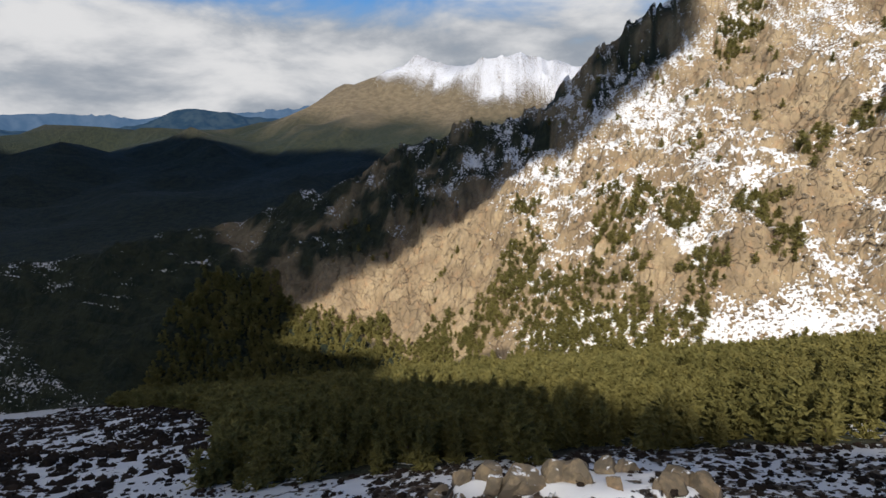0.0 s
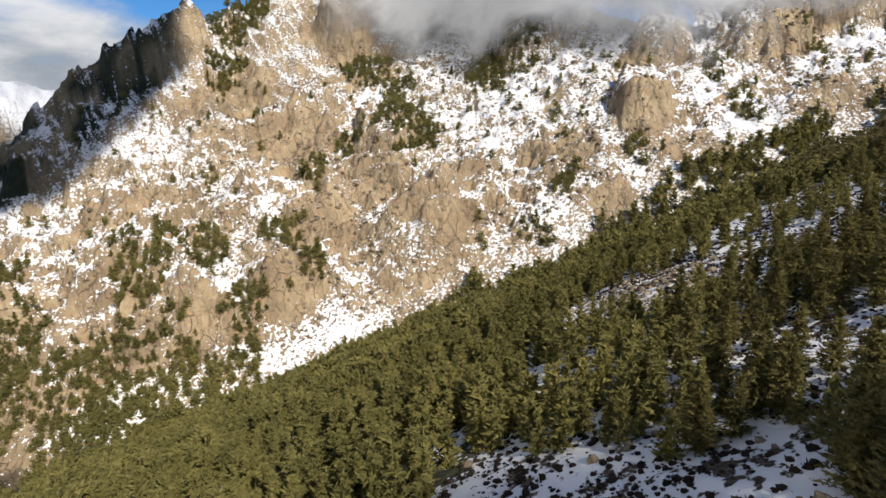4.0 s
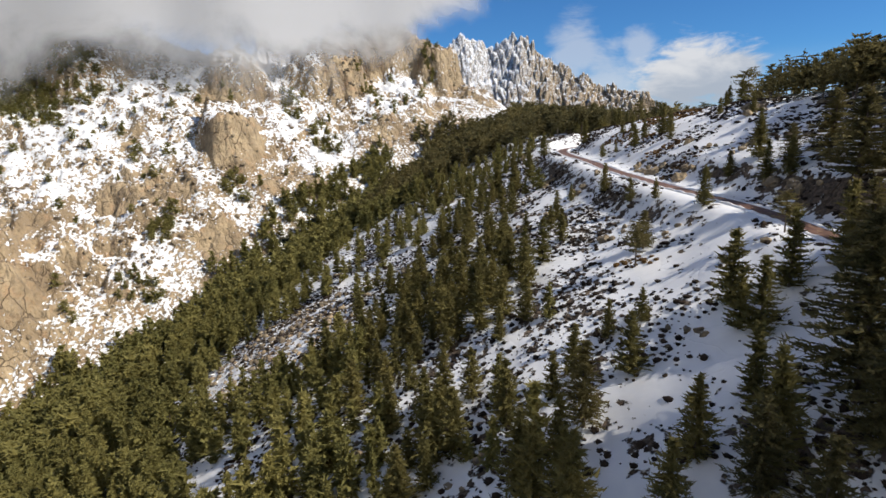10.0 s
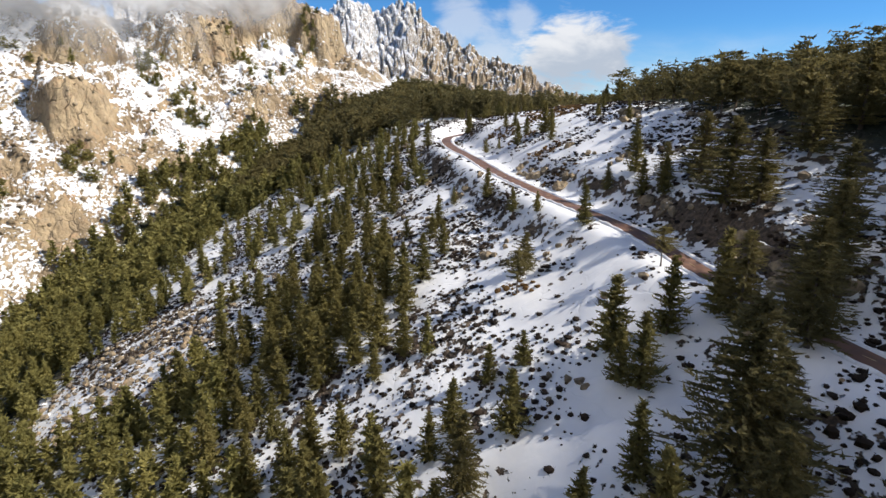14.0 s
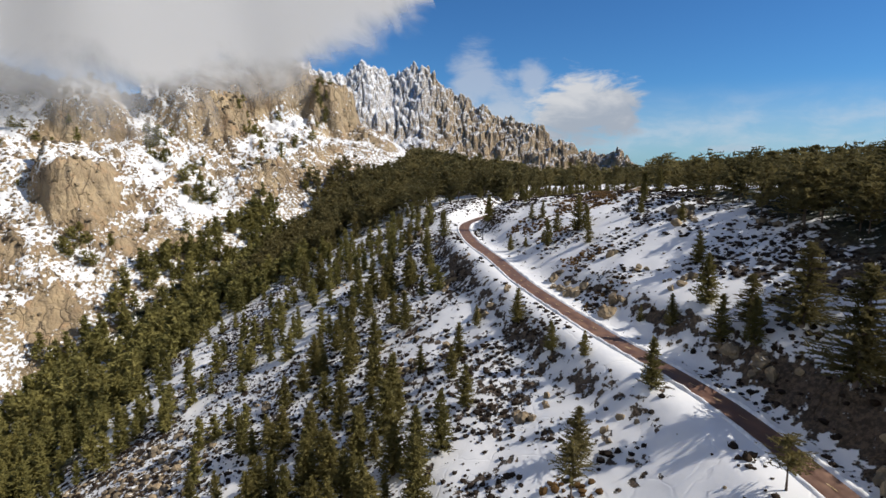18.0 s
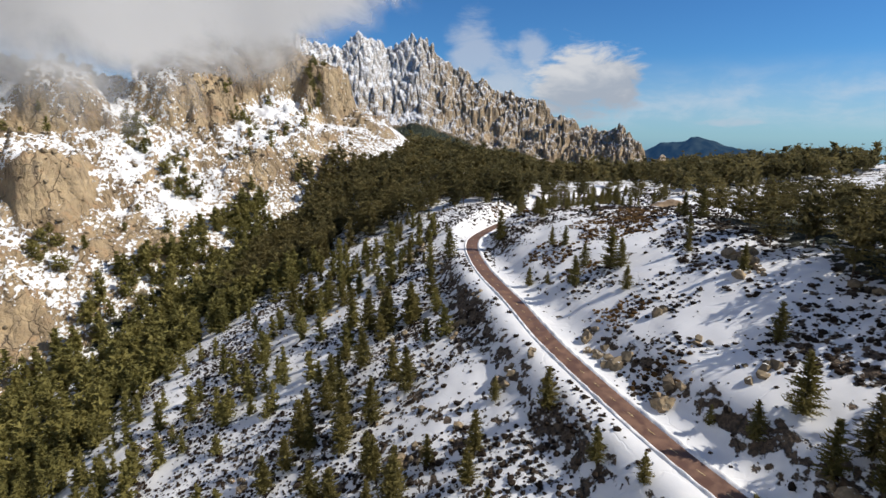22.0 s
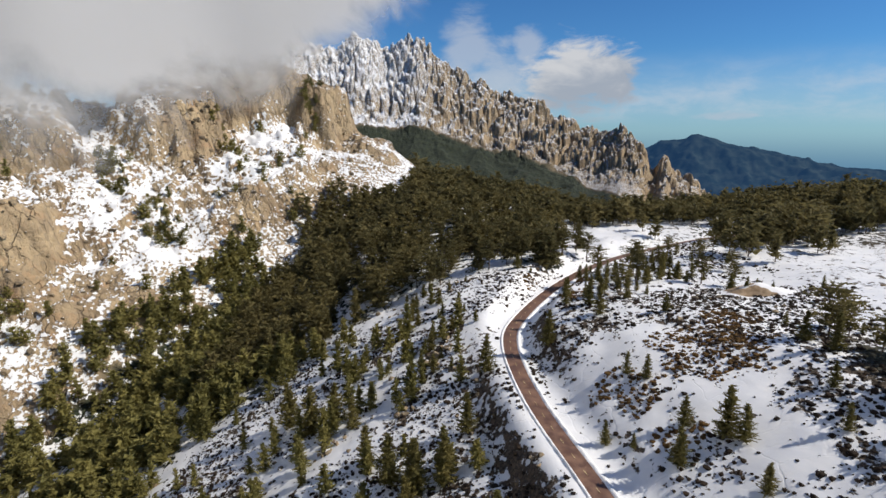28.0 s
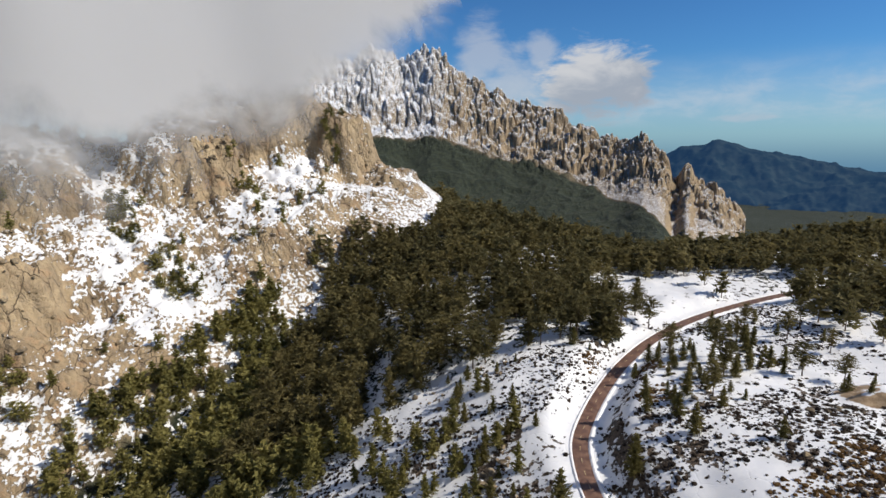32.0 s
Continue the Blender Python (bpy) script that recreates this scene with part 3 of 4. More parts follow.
# ---- the road ----
def ribbon(line, inner, outer, profile):
    """A strip along the line between two side offsets; profile gives the height for 0 to 1 across it and the way along."""
    t = np.gradient(line[:, :2], axis=0)
    t /= np.linalg.norm(t, axis=1)[:, None]
    side = np.stack([-t[:, 1], t[:, 0]], 1)
    rows = []
    us = np.linspace(0, 1, len(profile(0.0)))
    for k, u in enumerate(us):
        o = inner + u * (outer - inner)
        z = line[:, 2] + np.array([profile(float(s))[k] for s in range(len(line))])
        rows.append(np.column_stack([line[:, :2] + side * o, z]))
    co = np.stack(rows, 1)
    n, w = co.shape[:2]
    i = (np.arange(n - 1)[:, None] * w + np.arange(w - 1)).ravel()
    return mesh_of("strip", co.reshape(-1, 3), np.stack([i, i + 1, i + w + 1, i + w], 1), flat=False)


def build_road():
    me = ribbon(ROAD_LINE, 2.35, -2.35, lambda s: (0.0, 0.04, 0.05, 0.04, 0.0))
    road = tagged(part("road", me, ASPHALT), "narrow wet brown mountain road between snowy verges", "road", kind="structure")

    def bank(seed):
        def shape(s):
            lump = 0.20 + 0.16 * math.sin(s * 0.21 + seed) * math.sin(s * 0.083 + 2 * seed) + 0.12 * math.sin(s * 1.3 + seed)
            return (-0.10, 0.10 + 0.3 * lump, 0.16 + lump, 0.12 + 0.8 * lump, 0.05, -0.6)
        return shape

    for a, b, seed in ((2.3, 3.5, 1.0), (-2.3, -3.9, 4.0)):
        tagged(part("snow_bank", ribbon(ROAD_LINE, a, b, bank(seed)), PLOUGHED),
               "bank of ploughed snow along the road edge", "snow bank", kind="structure")
    dash = None
    for k in range(6, len(ROAD_LINE) - 4, 6):
        a, b = ROAD_LINE[k], ROAD_LINE[k + 3]
        yaw = math.atan2(b[1] - a[1], b[0] - a[0])
        if dash is None:
            dash = bpy.data.meshes.new("centre_dash")
            bm = bmesh.new()
            bmesh.ops.create_cube(bm, size=1.0, matrix=Matrix.Diagonal((3.0, 0.16, 0.012, 1)))
            bm.to_mesh(dash)
            bm.free()
            dash.materials.append(LINE_PAINT)
        ob = new("centre_dash", dash)
        ob.parent = road
        ob.matrix_basis = Matrix.Translation(((a[0] + b[0]) / 2, (a[1] + b[1]) / 2, (a[2] + b[2]) / 2 + 0.066)) @ pose(0, 0, 0, 0, 0, math.degrees(yaw))


# ---- pines ----
def conifer(rng, whorls, branches, tufts, leaf, slim=0.2, start=0.1, droop=0.12, umbrella=False, thin=0.3, ragged=0.0):
    """Crown of a pine of height 1: boughs in whorls, each with tufts of pointed blades."""
    rows = []
    for w in range(whorls):
        u = (w + rng.random() * 0.5) / whorls
        if umbrella:
            reach = slim * (0.55 + 0.75 * math.sin(math.pi * min(1, 0.18 + 0.8 * u))) * rng.uniform(0.6, 1.2)
        else:
            reach = slim * (1 - u) ** 0.7 * min(1, 0.75 + 1.6 * u) * rng.uniform(0.78, 1.12) + 0.012
        for _ in range(max(3, int(branches * (1 - 0.5 * u)))):
            rows.append((start + (1 - start) * u + rng.normal(0, 0.45 / whorls), rng.random() * math.tau, reach * rng.uniform(0.55 - ragged, 1.15 + ragged)))
    z, a, long = np.repeat(np.array(rows), tufts * 2, axis=0).T
    n = len(z)
    f = (np.tile(np.repeat(np.arange(tufts), 2), len(rows)) + 0.6 + 0.4 * rng.random(n)) / tufts
    p = np.stack([np.cos(a) * long * f, np.sin(a) * long * f, z - long * f * (-0.6 * droop if umbrella else droop)], 1)
    size = (leaf * rng.uniform(0.7, 1.35, n))[:, None]
    d = np.stack([np.cos(a + rng.normal(0, 0.7, n)), np.sin(a + rng.normal(0, 0.7, n)), rng.normal(0.2, 0.45, n)], 1)
    e = rng.normal(0, 1, (n, 3))
    e -= d * ((e * d).sum(1) / (d * d).sum(1))[:, None]
    e /= np.linalg.norm(e, axis=1)[:, None]
    co = np.stack([p - d * size * 0.45 + e * size * thin, p - d * size * 0.45 - e * size * thin, p + d * size * 0.85], 1).reshape(-1, 3)
    return co, np.arange(3 * n).reshape(-1, 3)


def trunk_shape(top, r=0.016, sides=7, lean=0.0):
    co, tris = [], []
    for k in range(5):
        u = k / 4
        for s in range(sides):
            a = math.tau * s / sides
            w = r * (1.25 - 1.1 * u) if k else r * 1.5
            co.append((math.cos(a) * w + lean * u * u, math.sin(a) * w, u * top - (0.04 if k == 0 else 0)))
    for k in range(4):
        for s in range(sides):
            i, j = k * sides + s, k * sides + (s + 1) % sides
            tris += [(i, j, j + sides), (i, j + sides, i + sides)]
    return np.array(co), np.array(tris)


rng = np.random.default_rng(7)


def pine_model(kind, k):
    """A hidden-away pattern pine: an Empty with trunk and crown, later copied."""
    if kind == "young":
        crown = conifer(rng, 20, 15, 7, 0.050, slim=0.25 + 0.025 * k, start=0.03, droop=-0.15, thin=0.24, ragged=0.12)
        stem = trunk_shape(0.94, 0.014)
    elif kind == "old":
        crown = conifer(rng, 24, 18, 16, 0.026, slim=0.30, start=0.08, droop=-0.05, thin=0.24, ragged=0.16)
        stem = trunk_shape(0.93, 0.016, lean=0.03)
    else:
        crown = conifer(rng, 11, 15, 10, 0.042, slim=0.30, start=0.42, umbrella=True, thin=0.24, ragged=0.1)
        stem = trunk_shape(0.9, 0.016, lean=0.05)
    c, t = mesh_of("crown", *crown), mesh_of("trunk", *stem, flat=False)
    c.materials.append(NEEDLES if kind == "young" else NEEDLES_SHADED), t.materials.append(BARK)
    return c, t


PATTERNS = {kind: [pine_model(kind, k) for k in range(3)] for kind in ("young", "old", "laricio")}
LABELS = {"young": "young dark green pine with a conical crown on snowy slope", "old": "broad full-grown dark pine on the snowy slope",
          "laricio": "tall pine with bare trunk and flat layered crown"}


def place_pine(kind, x, y, tall, wide=1.0):
    c, t = PATTERNS[kind][int(rng.integers(3))]
    ob = new("pine_tree")
    ob.matrix_basis = Matrix.LocRotScale((x, y, at_ground(x, y) - 0.1), Euler((0, 0, rng.random() * math.tau)), (tall * wide, tall * wide, tall))
    part("trunk", t, BARK, ob)
    part("crown", c, NEEDLES, ob)
    return tagged(ob, LABELS[kind], "pine tree", "pines on the slope by the road")


# pines that stand out: x, y, height
SLOPE_PINES = [(206, 2, 9.5), (174, 8, 12.5), (198, 19, 13.5), (209, 12, 7), (185, 2, 9.5), (241, 17, 12.5), (236, 45, 13), (226, 33, 10), (234, 26, 12),
               (171, 13, 13), (209, 60, 11), (198, 39, 12), (182, 33, 13), (208, -13.5, 9), (190, -18, 7), (181, -23, 5.5), (184, -43, 7), (183, -50, 11),
               (191, -39, 4), (201, -57, 8), (228, -65, 7), (300, 38, 13), (263, 31, 13), (285, 24, 14), (288, 16, 12), (225, 52, 10), (220, -4, 6)]
EDGE_PINES = [(258, -43, 12), (255, -45, 8.5), (256, -32, 9), (272, -22, 6), (242, -42, 6.5), (260, -67, 6), (248, -61, 6), (316, 1, 12), (296, 9, 12),
              (321, -20, 12), (326, -38, 9), (282, -76, 8), (274, -78, 9.5), (290, 31, 15), (282, 24, 16), (281, 16, 14), (339, 69, 17),
              (329, 59, 17), (330, 51, 14), (321, 44, 11), (164, -30.5, 9.5), (108, -22, 12), (83, -14, 14), (88, -7, 11), (111, -20, 9), (94, -16, 11)]
WEST_PINES = [(173, -48, 9.5), (167, -51, 9.5), (139, 19, 8), (158, 35, 14), (148, 24, 13), (162, 13, 13), (178, 49, 13), (190, 66, 12), (153, 51, 9.5),
              (168, 70, 15), (134, 52, 13), (120, 33, 12), (123, 24, 10.5), (110, 17, 12), (113, 9, 8.5), (116, 5, 10), (124, -2, 7.5), (124, -8, 6.5),
              (108, 26, 12), (96, 9, 11)]
OLD_PINES = [(88, -25, 23), (79, -23, 15), (71, -32, 17), (157, -15, 9.5), (164, -58, 16), (147, -55, 19), (141, -58, 15), (150, -74, 16), (102, -42, 15), (110, -48, 16), (91, -31, 12), (116, -55, 17), (124, -62, 16), (152, -86, 18), (172, -53, 10.5)]
SHELF_PINES = [(342, -51, 12), (425, -65, 15), (385, -57, 13), (380, -71, 15), (360, -64, 13), (359, -90, 12), (352, -99, 10), (148, -11.5, 10), (134, -36, 8), (390, -105, 11), (402, -118, 12), (376, -112, 9), (410, -100, 10), (398, -90, 9), (424, -52, 14), (434, -62, 15), (405, -12, 14), (409, -28, 15), (415, 8, 15)]

taken = []
for kind, rows in (("young", SLOPE_PINES), ("young", EDGE_PINES), ("young", WEST_PINES), ("old", OLD_PINES), ("laricio", SHELF_PINES)):
    for x, y, tall in rows:
        place_pine(kind, x, y, tall, 1.3 if kind == "old" else 1.0)
        taken.append((x, y))


def scatter(x0, x1, y0, y1, step, density, gap=0.0):
    """Jittered grid points kept with the given density."""
    gx, gy = np.meshgrid(np.arange(x0, x1, step), np.arange(y0, y1, step))
    p = np.stack([gx.ravel(), gy.ravel()], 1) + rng.uniform(-0.48, 0.48, (gx.size, 2)) * step
    p = p[rng.random(len(p)) < density(p[:, 0], p[:, 1])]
    return p[np.abs(to_line(p[:, 0], p[:, 1], ROAD_COARSE)[0]) > 6.5 + gap]


def off_path(p, wide=9.0):
    """Leaves free the ground right below the start."""
    return p[np.hypot(p[:, 0] - 18, p[:, 1] + 5) > wide]


def young_density(x, y):
    rise = smooth(y + 0.25 * (x - 150), 0, 45) * 0.8 + 0.10 + 0.30 * smooth(215 - x, 0, 40) * smooth(y, 6, 22)
    patch = smooth(fbm(x, y, 30, 2, 131), -0.25, 0.35)
    scree = np.hypot((x - 205) / 32, (y - 100) / 28) < 1
    return rise * (0.35 + 0.65 * patch) * (forest_density(x, y) < 0.5) * (y > 4) * (x > 62) * ~scree * ~((x < 93) & (y > 18)) * (1 - 0.70 * smooth(x, 195, 240))


young = scatter(60, 385, 2, 135, 5.2, young_density)
rng.shuffle(young)
near_young = young[np.argsort(np.abs(young[:, 1] - 30) + 0.35 * np.abs(young[:, 0] - 190))]
for x, y in near_young[:112]:
    if min((x - a) ** 2 + (y - b) ** 2 for a, b in taken) > 14:
        place_pine("young", x, y, rng.uniform(7, 13), rng.uniform(0.9, 1.25))
        taken.append((x, y))

# small pines on the shelf across the road
for x, y in scatter(236, 420, -115, -16, 9.0, lambda x, y: 0.42 * smooth(fbm(x, y, 26, 2, 133), -0.2, 0.3) * (forest_density(x, y) < 0.4))[:46]:
    if min((x - a) ** 2 + (y - b) ** 2 for a, b in taken) > 16:
        place_pine("young", x, y, rng.uniform(3, 7.5), rng.uniform(0.9, 1.3))
        taken.append((x, y))

# a little plantation inside the bend and a few by its outer side
for x, y in np.vstack([scatter(336, 414, -92, -34, 5.2, lambda x, y: 0.9 * smooth(fbm(x, y, 18, 2, 135), -0.4, 0.15)),
                       scatter(330, 400, 2, 30, 7.5, lambda x, y: 0.5 + 0 * x)]):
    if min((x - a) ** 2 + (y - b) ** 2 for a, b in taken) > 9:
        place_pine("young", x, y, rng.uniform(3.0, 8.0), rng.uniform(0.9, 1.3))
        taken.append((x, y))

# dark full-grown pines on the lower slope by the start
for x, y in scatter(66, 118, -34, 30, 7.0, lambda x, y: 0.75 * smooth(fbm(x, y, 20, 2, 137), -0.35, 0.15) * (y < 0.9 * (112 - x)) * (y < 16)):
    if min((x - a) ** 2 + (y - b) ** 2 for a, b in taken) > 14:
        place_pine("old" if rng.random() < 0.3 else "young", x, y, rng.uniform(9, 15), rng.uniform(0.85, 1.1))
        taken.append((x, y))

# the closed woods, joined
FAR_YOUNG = [conifer(rng, 9, 7, 2, 0.16, slim=0.27 + 0.03 * k, start=0.03, droop=0.0) for k in range(4)]
FINE_YOUNG = [conifer(rng, 13, 9, 4, 0.088, slim=0.25 + 0.02 * k, start=0.03, droop=0.0, ragged=0.1) for k in range(4)]
COARSE = [conifer(rng, 7, 6, 2, 0.19, slim=0.27 + 0.03 * k, start=0.03, droop=0.0) for k in range(4)]
FAR_OLD = [conifer(rng, 8, 7, 2, 0.145, slim=0.29, start=0.26, umbrella=k > 1) for k in range(4)]
HILL_OLD = [conifer(rng, 10, 11, 6, 0.062, slim=0.31, start=0.28, umbrella=True, ragged=0.22) for k in range(4)]
BUSHY = [conifer(rng, 9, 9, 3, 0.125, slim=0.38, start=0.06, droop=0.0, umbrella=k > 1, ragged=0.15) for k in range(4)]
STEM = trunk_shape(0.85, 0.016, 3)


def wood(name, label, p, low, high, shapes, leaves=NEEDLES_FAR):
    z = height(p[:, 0], p[:, 1])
    n = len(p)
    rows = np.column_stack([p, z - 0.2, rng.uniform(low, high, n), rng.uniform(0.85, 1.2, n), rng.random(n) * math.tau, rng.integers(0, len(shapes), n)])
    crowns = repeated(name, shapes, rows, leaves)
    tagged(crowns, label, "forest", kind="stuff")
    rows[:, 6] = 0
    trunks = repeated("forest_trunks", [STEM], rows, BARK)
    tagged(trunks, "trunks of the pine forest", "tree trunks", kind="stuff")
    return crowns


def valley_density(x, y):
    return forest_density(x, y) * (y > -30) * ((x < 395) | (y > 120))


def uneven(p, lo, hi, seed):
    """Leaves out trees at random and in small gaps."""
    return p[rng.random(len(p)) < lo + (hi - lo) * smooth(fbm(p[:, 0], p[:, 1], 22, 3, seed), -0.45, 0.1)]


wood("young_pines", "young olive green pines scattered over the snowy slope", near_young[112:], 6, 12, FINE_YOUNG)
valley = scatter(-330, 620, 20, 560, 4.4, valley_density)
valley = uneven(valley + rng.normal(0, 1.6, valley.shape), 0.62, 0.97, 145)
west = valley[valley[:, 0] < 300]
close = (west[:, 0] > -50) & (west[:, 1] < 190)
wood("valley_pine_forest", "dense olive green pine forest filling the valley slope", west[close], 6, 13.5, FINE_YOUNG)
wood("lower_pine_forest", "dense olive green pine forest at the foot of the rock face", west[~close], 6, 13.5, COARSE)
wood("upper_pine_forest", "older olive brown pine forest below the rock face", uneven(valley[valley[:, 0] >= 300], 0.22, 0.88, 147), 9, 16, FAR_YOUNG[:2] + BUSHY[:2] + FAR_OLD[:2])


def shelf_density(x, y):
    glade = (np.hypot((x - 462) / 34, (y + 118) / 52) < 1) | (np.hypot((x - 476) / 26, (y + 84) / 22) < 1)
    thin = 0.28 + 0.62 * smooth(fbm(x, y, 24, 3, 141), -0.28, 0.12)
    return np.where(glade, 0.05, forest_density(x, y) * thin) * (((x >= 395) & (y <= 120)) | (y < -30))


shelf = scatter(100, 790, -330, 125, 6.2, shelf_density)
shelf = shelf + rng.normal(0, 1.2, shelf.shape)
shelf = shelf[np.abs(to_line(shelf[:, 0], shelf[:, 1], ROAD_COARSE)[0]) > 6]
hill = (shelf[:, 0] < 330) & (shelf[:, 1] < -60)
wood("hill_pine_forest", "dark umbrella-shaped pines on the hill above the road", shelf[hill], 9, 15, HILL_OLD, NEEDLES_SHADED)
bend = ~hill & (shelf[:, 0] < 500) & (shelf[:, 1] > -75)
wood("bend_pine_forest", "tall olive brown pines with bare trunks above the road bend", shelf[bend], 10, 18, HILL_OLD[:2] + BUSHY[:1] + FINE_YOUNG[2:3], NEEDLES_SHADED)
wood("shelf_pine_forest", "open pine forest with bare trunks on the snowy shelf", shelf[~hill & ~bend], 10, 17, FAR_OLD, NEEDLES_SHADED)

CLUMPS = [(44, 551, 14), (119, 455, 22), (174, 460, 14), (227, 439, 20), (226, 386, 13), (170, 391, 17), (157, 369, 16), (37, 487, 20), (60, 432, 33), (85, 412, 26), (15, 452, 28), (118, 402, 18),
          (207, 550, 8), (276, 472, 10), (374, 451, 34), (419, 566, 20), (479, 445, 26), (115, 492, 14), (150, 505, 12), (404, 583, 22), (416, 524, 20), (496, 447, 22), (499, 409, 16),
          (168, 474, 16), (324, 484, 14), (278, 480, 12), (540, 195, 16), (405, 280, 9), (359, 281, 9), (319, 766, 24), (559, 234, 12), (448, 244, 9), (619, 173, 9), (684, 115, 8),
          (362, 267, 9), (398, 280, 9), (337, 754, 40), (290, 700, 24), (-40, 455, 20)]


def clump_density(x, y):
    d = np.zeros(len(x))
    for cx, cy, r in CLUMPS:
        d = np.maximum(d, 0.85 * smooth(1.15 - np.hypot(x - cx, y - cy) / r + 0.3 * fbm(x, y, 12, 2, 153), 0, 0.35))
    face = smooth(to_line(x, y, FOOT_LINE)[0], 0, 20) * smooth(fbm(x, y, 70, 2, 151), -0.2, 0.4) * (0.03 + 0.05 * smooth(x, 400, 520))
    return np.maximum(d, face)


clumps = scatter(-200, 740, 110, 790, 4.6, clump_density)
wood("mountain_pine_clumps", "dark pine clumps in the gullies of the rock face", clumps, 5, 10.5, BUSHY)


# ---- heath, stones, boulders ----
def lump(rng, squash, rough):
    bm = bmesh.new()
    bmesh.ops.create_icosphere(bm, subdivisions=1, radius=1.0)
    co = np.array([v.co for v in bm.verts])
    tris = np.array([[v.index for v in f.verts] for f in bm.faces])
    bm.free()
    co *= rng.uniform(1 - rough, 1 + rough, (len(co), 1))
    co[:, 2] = co[:, 2] * squash + 0.25 * squash
    return co, tris


def tussock(rng):
    """A low dense cushion with a twiggy outline."""
    co, tris = lump(rng, 0.55, 0.3)
    co, tris = list(co * (0.8, 0.8, 1)), [tuple(t) for t in tris]
    for _ in range(10):
        a, u = rng.random() * math.tau, 0.45 + 0.55 * math.sqrt(rng.random())
        p = np.array([math.cos(a) * u * 0.85, math.sin(a) * u * 0.85, 0.7 * (1.1 - u * u) * rng.uniform(0.5, 1.0)])
        d, e = rng.normal(0, 1, 3), rng.normal(0, 1, 3)
        d[2] = abs(d[2])
        d, e = d / np.linalg.norm(d), e / np.linalg.norm(e)
        i = len(co)
        co += [p - e * 0.2, p + e * 0.2, p + d * 0.45]
        tris.append((i, i + 1, i + 2))
    return np.array(co), np.array(tris)


def litter(name, label, category, p, low, high, shapes, mat):
    n = len(p)
    size = low + (high - low) * rng.random(n) ** 2.2
    rows = np.column_stack([p, height(p[:, 0], p[:, 1]) - 0.15 * size, size, rng.uniform(0.7, 1.3, n), rng.random(n) * math.tau, rng.integers(0, len(shapes), n)])
    return tagged(repeated(name, shapes, rows, mat), label, category, kind="stuff")


BUSHES = [tussock(rng) for _ in range(6)]
STONES = [lump(rng, 0.75, 0.28) for _ in range(6)]


def heath_density(x, y):
    open_ground = smooth(0.75 - forest_density(x, y), 0, 0.3) * (to_line(x, y, FOOT_LINE)[0] < -4)
    return (0.05 + 0.85 * smooth(heath_field(x, y), -0.16, 0.34)) * open_ground


heath = np.vstack([scatter(70, 430, -125, 150, 1.3, heath_density, -2.5), scatter(-60, 70, -20, 90, 1.5, heath_density)])
lone = scatter(-330, -60, 30, 370, 3.2, lambda x, y: 0.15 + 1.1 * heath_density(x, y))
litter("scrub", "dark bushes on a snowy patch of the valley slope", "scrub", lone, 0.8, 3.0, BUSHES, HEATH)
litter("heath", "low dark heath cushions poking through the snow", "heath", heath, 0.26, 1.15, BUSHES, HEATH)


def bracken_density(x, y):
    d = np.zeros(len(x))
    for cx, cy, r in ((287, -55, 12), (291, -63, 9), (287, -31, 6), (280, -34, 6), (296, -46, 6), (352, -37, 6), (391, -30, 5), (264, -36, 5), (150, -13, 4), (232, -38, 6), (205, -36, 6), (305, -70, 9), (380, -48, 5)):
        d = np.maximum(d, smooth(1.2 - np.hypot(x - cx, y - cy) / r + 0.5 * fbm(x, y, 7, 2, 191), 0, 0.5))
    return 0.7 * d


litter("bracken", "withered brown bracken and grass patches", "bracken", scatter(130, 400, -90, 20, 0.95, bracken_density, -0.8), 0.35, 1.15, BUSHES, BRACKEN)


def stone_density(x, y):
    scree = smooth(1.15 - np.hypot((x - 205) / 34, (y - 100) / 30), 0, 0.25)
    band = smooth(fbm(x, y, 30, 3, 171), 0.25, 0.6) * 0.25 * (forest_density(x, y) < 0.6)
    return np.maximum(scree * 0.9, band * (to_line(x, y, FOOT_LINE)[0] < 0))


litter("scree", "pale granite stones and scree lying in the snow", "scree", scatter(40, 400, -140, 170, 2.1, stone_density, 0.5), 0.3, 1.5, STONES, STONE)


def rubble_density(x, y):
    d = to_line(x, y, FOOT_LINE)[0]
    return smooth(d, 0, 15) * (0.12 + 0.5 * smooth(fbm(x, y, 45, 3, 181), -0.1, 0.4)) * (d < 330)


litter("rubble", "tan granite rubble and blocks on the rock face", "rubble", scatter(20, 740, 60, 620, 3.6, rubble_density), 0.6, 2.6, STONES, STONE)


def boulder_mesh(rng, k):
    """A jointed granite boulder of radius 1, with a few flat cleavage planes."""
    bm = bmesh.new()
    bmesh.ops.create_icosphere(bm, subdivisions=3, radius=1.0)
    planes = [(Vector(rng.normal(0, 1, 3)).normalized(), rng.uniform(0.40, 0.74)) for _ in range(16)]
    for v in bm.verts:
        for d, far in planes:
            over = v.co.dot(d) - far
            if over > 0:
                v.co -= d * over * 0.97
        v.co *= 1 + 0.10 * noise.noise(v.co * 2.3 + Vector((k * 7, 0, 0))) + 0.04 * noise.noise(v.co * 6.1)
    me = bpy.data.meshes.new("boulder")
    bm.to_mesh(me)
    bm.free()
    me.materials.append(STONE)
    return me


BOULDERS = [boulder_mesh(rng, k) for k in range(6)]


